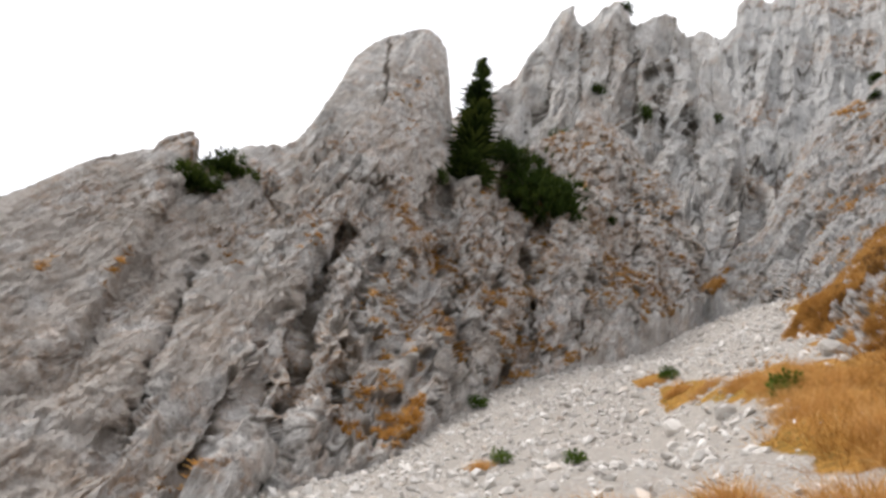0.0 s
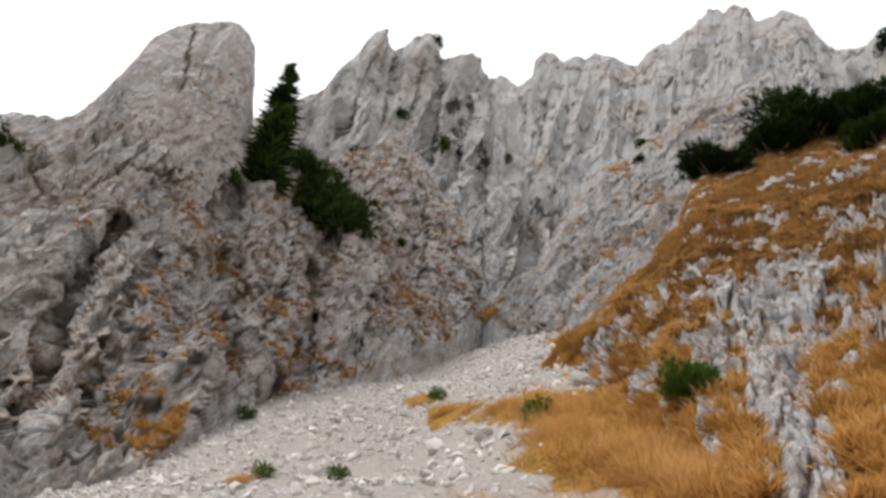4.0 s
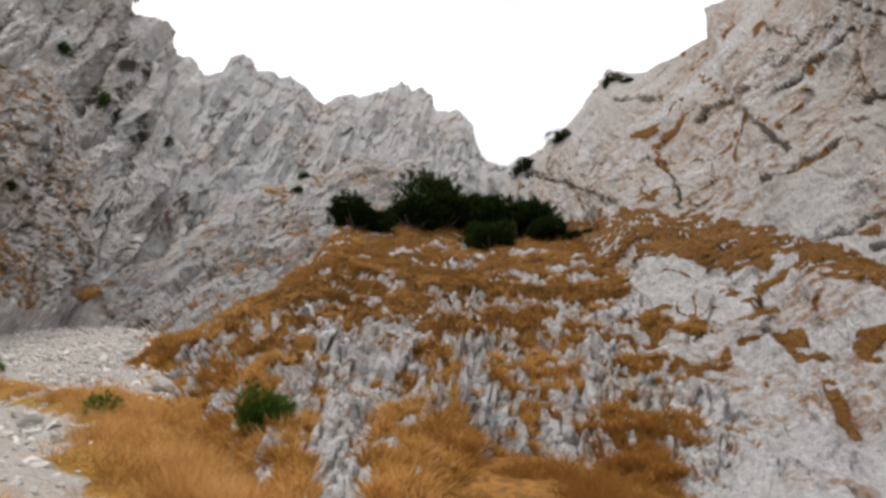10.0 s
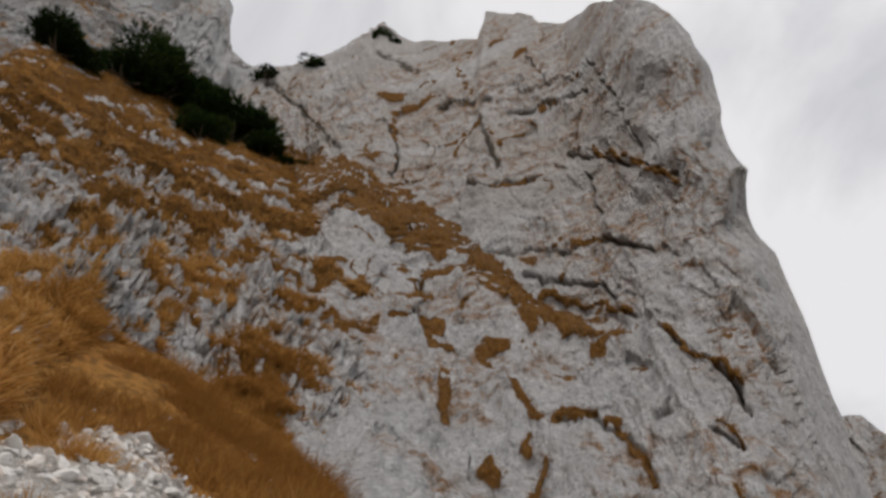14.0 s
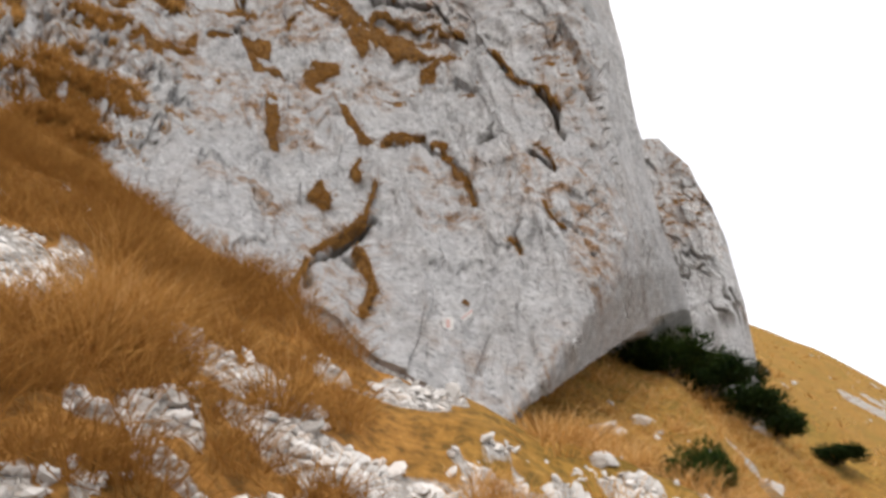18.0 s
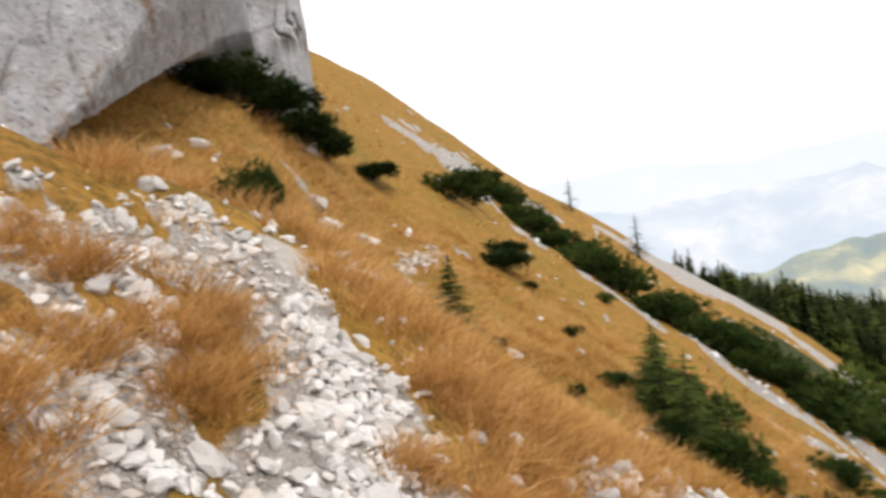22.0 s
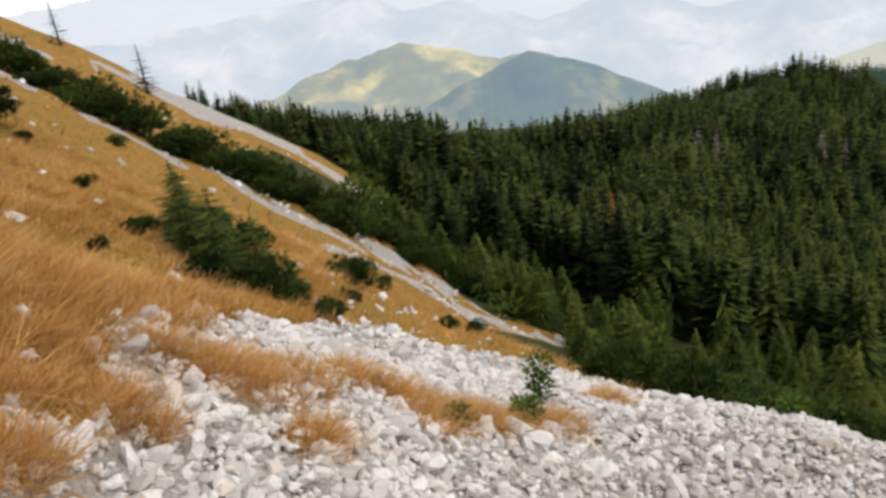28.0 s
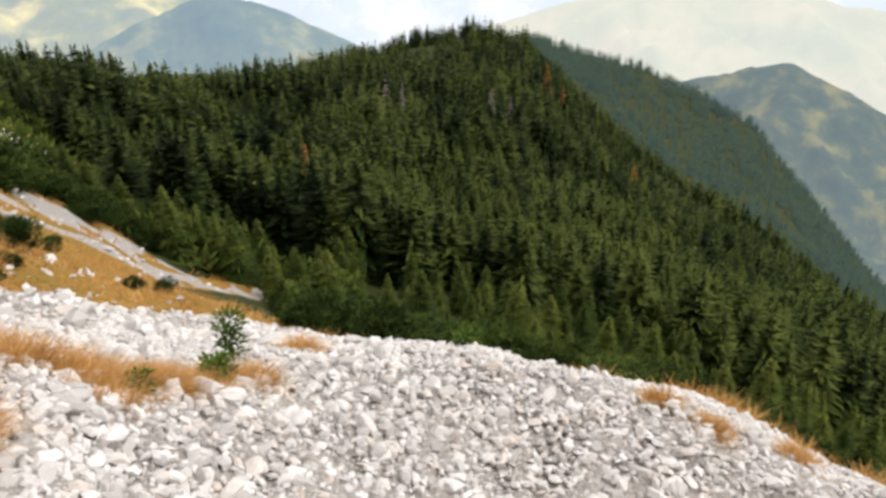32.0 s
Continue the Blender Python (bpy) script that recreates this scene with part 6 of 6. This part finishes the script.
def path_stones():
    """Broken stones along the path where it crosses the grassy slope."""
    rng = np.random.default_rng(73)
    pieces = []
    points = np.array(((5.6, -4.4), (9.0, -7.9), (13.2, -11.5), (15, -13.8), (17.4, -16.8)))
    for i in range(260):
        k = rng.uniform(0, 4)
        j = min(int(k), 3)
        p = points[j] + (points[j + 1] - points[j]) * (k - j) + rng.normal(0, 0.16, 2)
        v, f = PEBBLES[i % 6]
        a, s = rng.uniform(0, 6.28), rng.uniform(0.05, 0.14)
        turned = np.stack([v[:, 0] * np.cos(a) - v[:, 1] * np.sin(a), v[:, 0] * np.sin(a) + v[:, 1] * np.cos(a), v[:, 2]], 1) * s
        pieces.append((turned + np.array([p[0], p[1], float(land(p[:1], p[1:])[0]) + 0.3 * s]), f, np.full(len(v), rng.uniform(0, 1))))
    v, f, t = gather(pieces)
    return tagged(new("path_stones", tri_mesh("path_stones", v, f, STONE, t)), "pale broken stones along the path across the grass", "stones", kind="stuff")


path_stones()


def boulder(x, y, size, k, label, turn=0.0, sink=0.3):
    v, f = STONES[k % 8]
    me = tri_mesh("boulder", v, f, STONE, np.full(len(v), 0.35 + 0.07 * (k % 5)))
    ob = tagged(new("boulder", me), label, "boulder", "loose boulders")
    ob.matrix_world = pose(x, y, on_land(x, y) + size * sink, 8 * (k % 3), -6 * (k % 4), turn) @ Matrix.Diagonal((size, size, size, 1))
    return ob


for i, (x, y, s) in enumerate(((5.0, 12.4, 0.32), (0.75, -4.3, 0.13), (0.55, -4.55, 0.15), (0.35, -4.7, 0.12), (1.15, -3.75, 0.14), (1.25, -4.1, 0.11), (0.2, -10.4, 0.3), (-0.5, -10.7, 0.28), (-1.0, -10.2, 0.2), (2.4, -3.0, 0.1), (2.0, -2.9, 0.09), (3.1, -4.2, 0.13), (2.7, -4.4, 0.11),
                               (6.3, 12.8, 0.22), (4.6, 9.5, 0.2), (3.2, 10.6, 0.18), (6.2, 9.4, 0.3), (4.0, -2.3, 0.08), (4.4, -2.0, 0.08), (3.4, -1.3, 0.09), (5.2, -3.1, 0.1), (5.0, -12.2, 0.14), (4.6, -12.9, 0.1), (3.9, -11.6, 0.15), (10.5, -7.4, 0.34), (9.3, -6.7, 0.26), (9.5, -6.9, 0.2), (13.5, -10.8, 0.3), (13.2, -10.4, 0.22), (9.7, -5.0, 0.2), (8.4, -3.8, 0.22), (8.6, -4.1, 0.16), (12.6, -9.8, 0.26))):
    boulder(x, y, s, i, "angular pale limestone block lying on the scree", i * 67.0)


bank_rng = np.random.default_rng(77)
for px, py, pr in PATCHES[:-2]:
    for k in range(5):
        a, q = bank_rng.uniform(0, 6.28), pr * bank_rng.uniform(0.0, 0.9)
        x, y = px + q * math.cos(a), py + q * math.sin(a)
        ob = boulder(x, y, bank_rng.uniform(0.04, 0.085), int(bank_rng.integers(0, 40)), "broken white limestone block set in the grassy bank", bank_rng.uniform(0, 360), 0.1)
        tagged(ob, group="blocks in the bank")


def leafy_plant(x, y, high, label, seed, wide=0.3, mat=BROAD, count=320):
    """A low green plant: stems with broad leaves."""
    rng = np.random.default_rng(seed)
    n = count
    a = rng.uniform(0, 6.28, n)
    zz = rng.uniform(0.1, 1, n) ** 0.8 * high
    rr = rng.uniform(0, 1, n) ** 0.7 * wide * 0.42
    base = np.stack([np.cos(a) * rr, np.sin(a) * rr, zz], 1)
    lean = np.stack([np.cos(a), np.sin(a), rng.uniform(0.3, 1.8, n)], 1)
    lean /= np.linalg.norm(lean, axis=1, keepdims=True)
    lean = lean + rng.normal(0, 0.35, lean.shape)
    lean /= np.linalg.norm(lean, axis=1, keepdims=True)
    leaf = blades(base, lean, rng.uniform(0.09, 0.2, n) * wide, 0.06 * wide + 0.006, rng, 2, np.clip(rng.normal(0.55, 0.2, n), 0, 1))
    ob = tagged(new("green_plant"), label, "plant", "green plants")
    ob.matrix_world = pose(x, y, on_land(x, y))
    part("leaves", tri_mesh("leaves", *leaf[:2], mat, leaf[2]), ob)
    stems = gather([tube((np.zeros(3), np.array([0.02 * k, 0.03 * (k - 1), high * 0.9])), (0.006, 0.002), 4) for k in range(3)])
    part("stem", tri_mesh("stem", *stems[:2], BROAD, stems[2]), ob)
    return ob


for i, (x, y, h, w) in enumerate(((0.42, -5.3, 0.5, 0.3), (0.5, -4.8, 0.2, 0.3), (0.9, -4.2, 0.15, 0.2), (-2.1, -7.3, 0.22, 0.4), (2.5, 15.6, 0.3, 0.6), (3.5, 13.3, 0.25, 0.5), (3.2, 28.5, 0.5, 0.9), (0.0, 22.9, 0.35, 0.7), (-0.8, 22.8, 0.3, 0.6), (7.9, 20.1, 0.4, 0.7), (4.4, 7.6, 0.3, 0.5))):
    leafy_plant(x, y, h, "low green plant growing between the stones", 600 + i, w)

# a fresh green bush at the foot of the knoll
crown, wood = pine_arrays(320, 900, 7)
bush = tagged(new("green_bush"), "fresh green bush at the foot of the white rocks", "shrub")
p = perch(knoll, 41.6, 28.6)
bush.matrix_world = pose(p[0] - 0.1, p[1] - 0.2, p[2] - 0.1) @ Matrix.Diagonal((0.5, 0.5, 1.0, 1))
part("leaves", tri_mesh("bush_leaves", *crown[:2], BROAD, crown[2] + 0.15), bush)
part("branch", tri_mesh("bush_branch", *wood[:2], BARK, wood[2]), bush, "brown bark")

# low bushes between the stones and the forest
low_rng = np.random.default_rng(37)
for i in range(64):
    az = low_rng.uniform(181, 228)
    x, y = (float(q) for q in bearing(az, low_rng.uniform(16, 30)))
    dwarf_pine(x, y, on_land(x, y), low_rng.uniform(1.4, 2.8), low_rng.uniform(0.7, 1.5), i, turn=i * 43.0, label="low dark pine bush between the scree and the forest", group="bushes below the scree")

# a faded painted waymark on the foot of the buttress: white ground, red bars
def waymark():
    spot = perch(buttress, 103.6, 14.4)
    out = Vector((-spot[0], -spot[1], 0)).normalized()
    side = Vector((-out.y, out.x, 0))
    ob = tagged(new("waymark"), "faded red and white waymark painted on the rock", "sign")
    turn = Matrix((side, out.cross(side) * -1, out)).transposed().to_4x4()
    ob.matrix_world = Matrix.Translation(Vector(spot) + out * 0.07) @ turn
    white, t = material("faded_white_paint")
    finish(t, ramp(t, noise_of(t, 30.0), (0.3, (0.42, 0.41, 0.4)), (0.7, (0.62, 0.6, 0.585))), 0.8)
    red, t = material("faded_red_paint")
    finish(t, ramp(t, noise_of(t, 30.0), (0.3, (0.5, 0.42, 0.4)), (0.7, (0.5, 0.25, 0.22))), 0.8)
    for name, x, y, w, h, a, mat in (("white_patch", 0, 0, 0.1, 0.12, 0, white), ("red_bar", 0, 0, 0.035, 0.07, 0, red), ("white_patch", 0.17, -0.06, 0.12, 0.05, -35, white), ("red_bar", 0.17, -0.07, 0.12, 0.018, -35, red)):
        bm = bmesh.new()
        bmesh.ops.create_cube(bm, size=1.0)
        bmesh.ops.scale(bm, vec=(w, h, 0.012 if mat is white else 0.018), verts=bm.verts)
        bmesh.ops.bevel(bm, geom=bm.edges[:], offset=0.004, segments=1, affect="EDGES")
        me = bpy.data.meshes.new(name)
        bm.to_mesh(me)
        bm.free()
        me.materials.append(mat)
        part(name, me, ob).matrix_basis = pose(x, y, 0, 0, 0, a)


waymark()

# stones of the ground that can be told apart one by one
pick_rng = np.random.default_rng(71)
SINGLE = []
for k in range(8):
    v, f = STONES[k]
    SINGLE.append(tri_mesh("stone", v, f, STONE, np.full(len(v), k / 8)))
az, d = pick_rng.uniform(142, 226, 900), pick_rng.uniform(2.6, 6.5, 900)
x, y = bearing(az, d)
scree, trail, wood = cover(x, y)
spots = np.flatnonzero((scree > 0.5) & (trail < 0.4))[:290]
heights = land(x, y)
for done, i in enumerate(spots):
    s = float(np.clip(0.055 * np.exp(pick_rng.normal(0, 0.45)), 0.032, 0.13))
    ob = part("stone", SINGLE[done % 8], ground)
    ob.matrix_world = pose(float(x[i]), float(y[i]), float(heights[i]) + 0.3 * s, pick_rng.uniform(-25, 25), pick_rng.uniform(-25, 25), pick_rng.uniform(0, 360)) @ Matrix.Diagonal((s, s, s, 1))
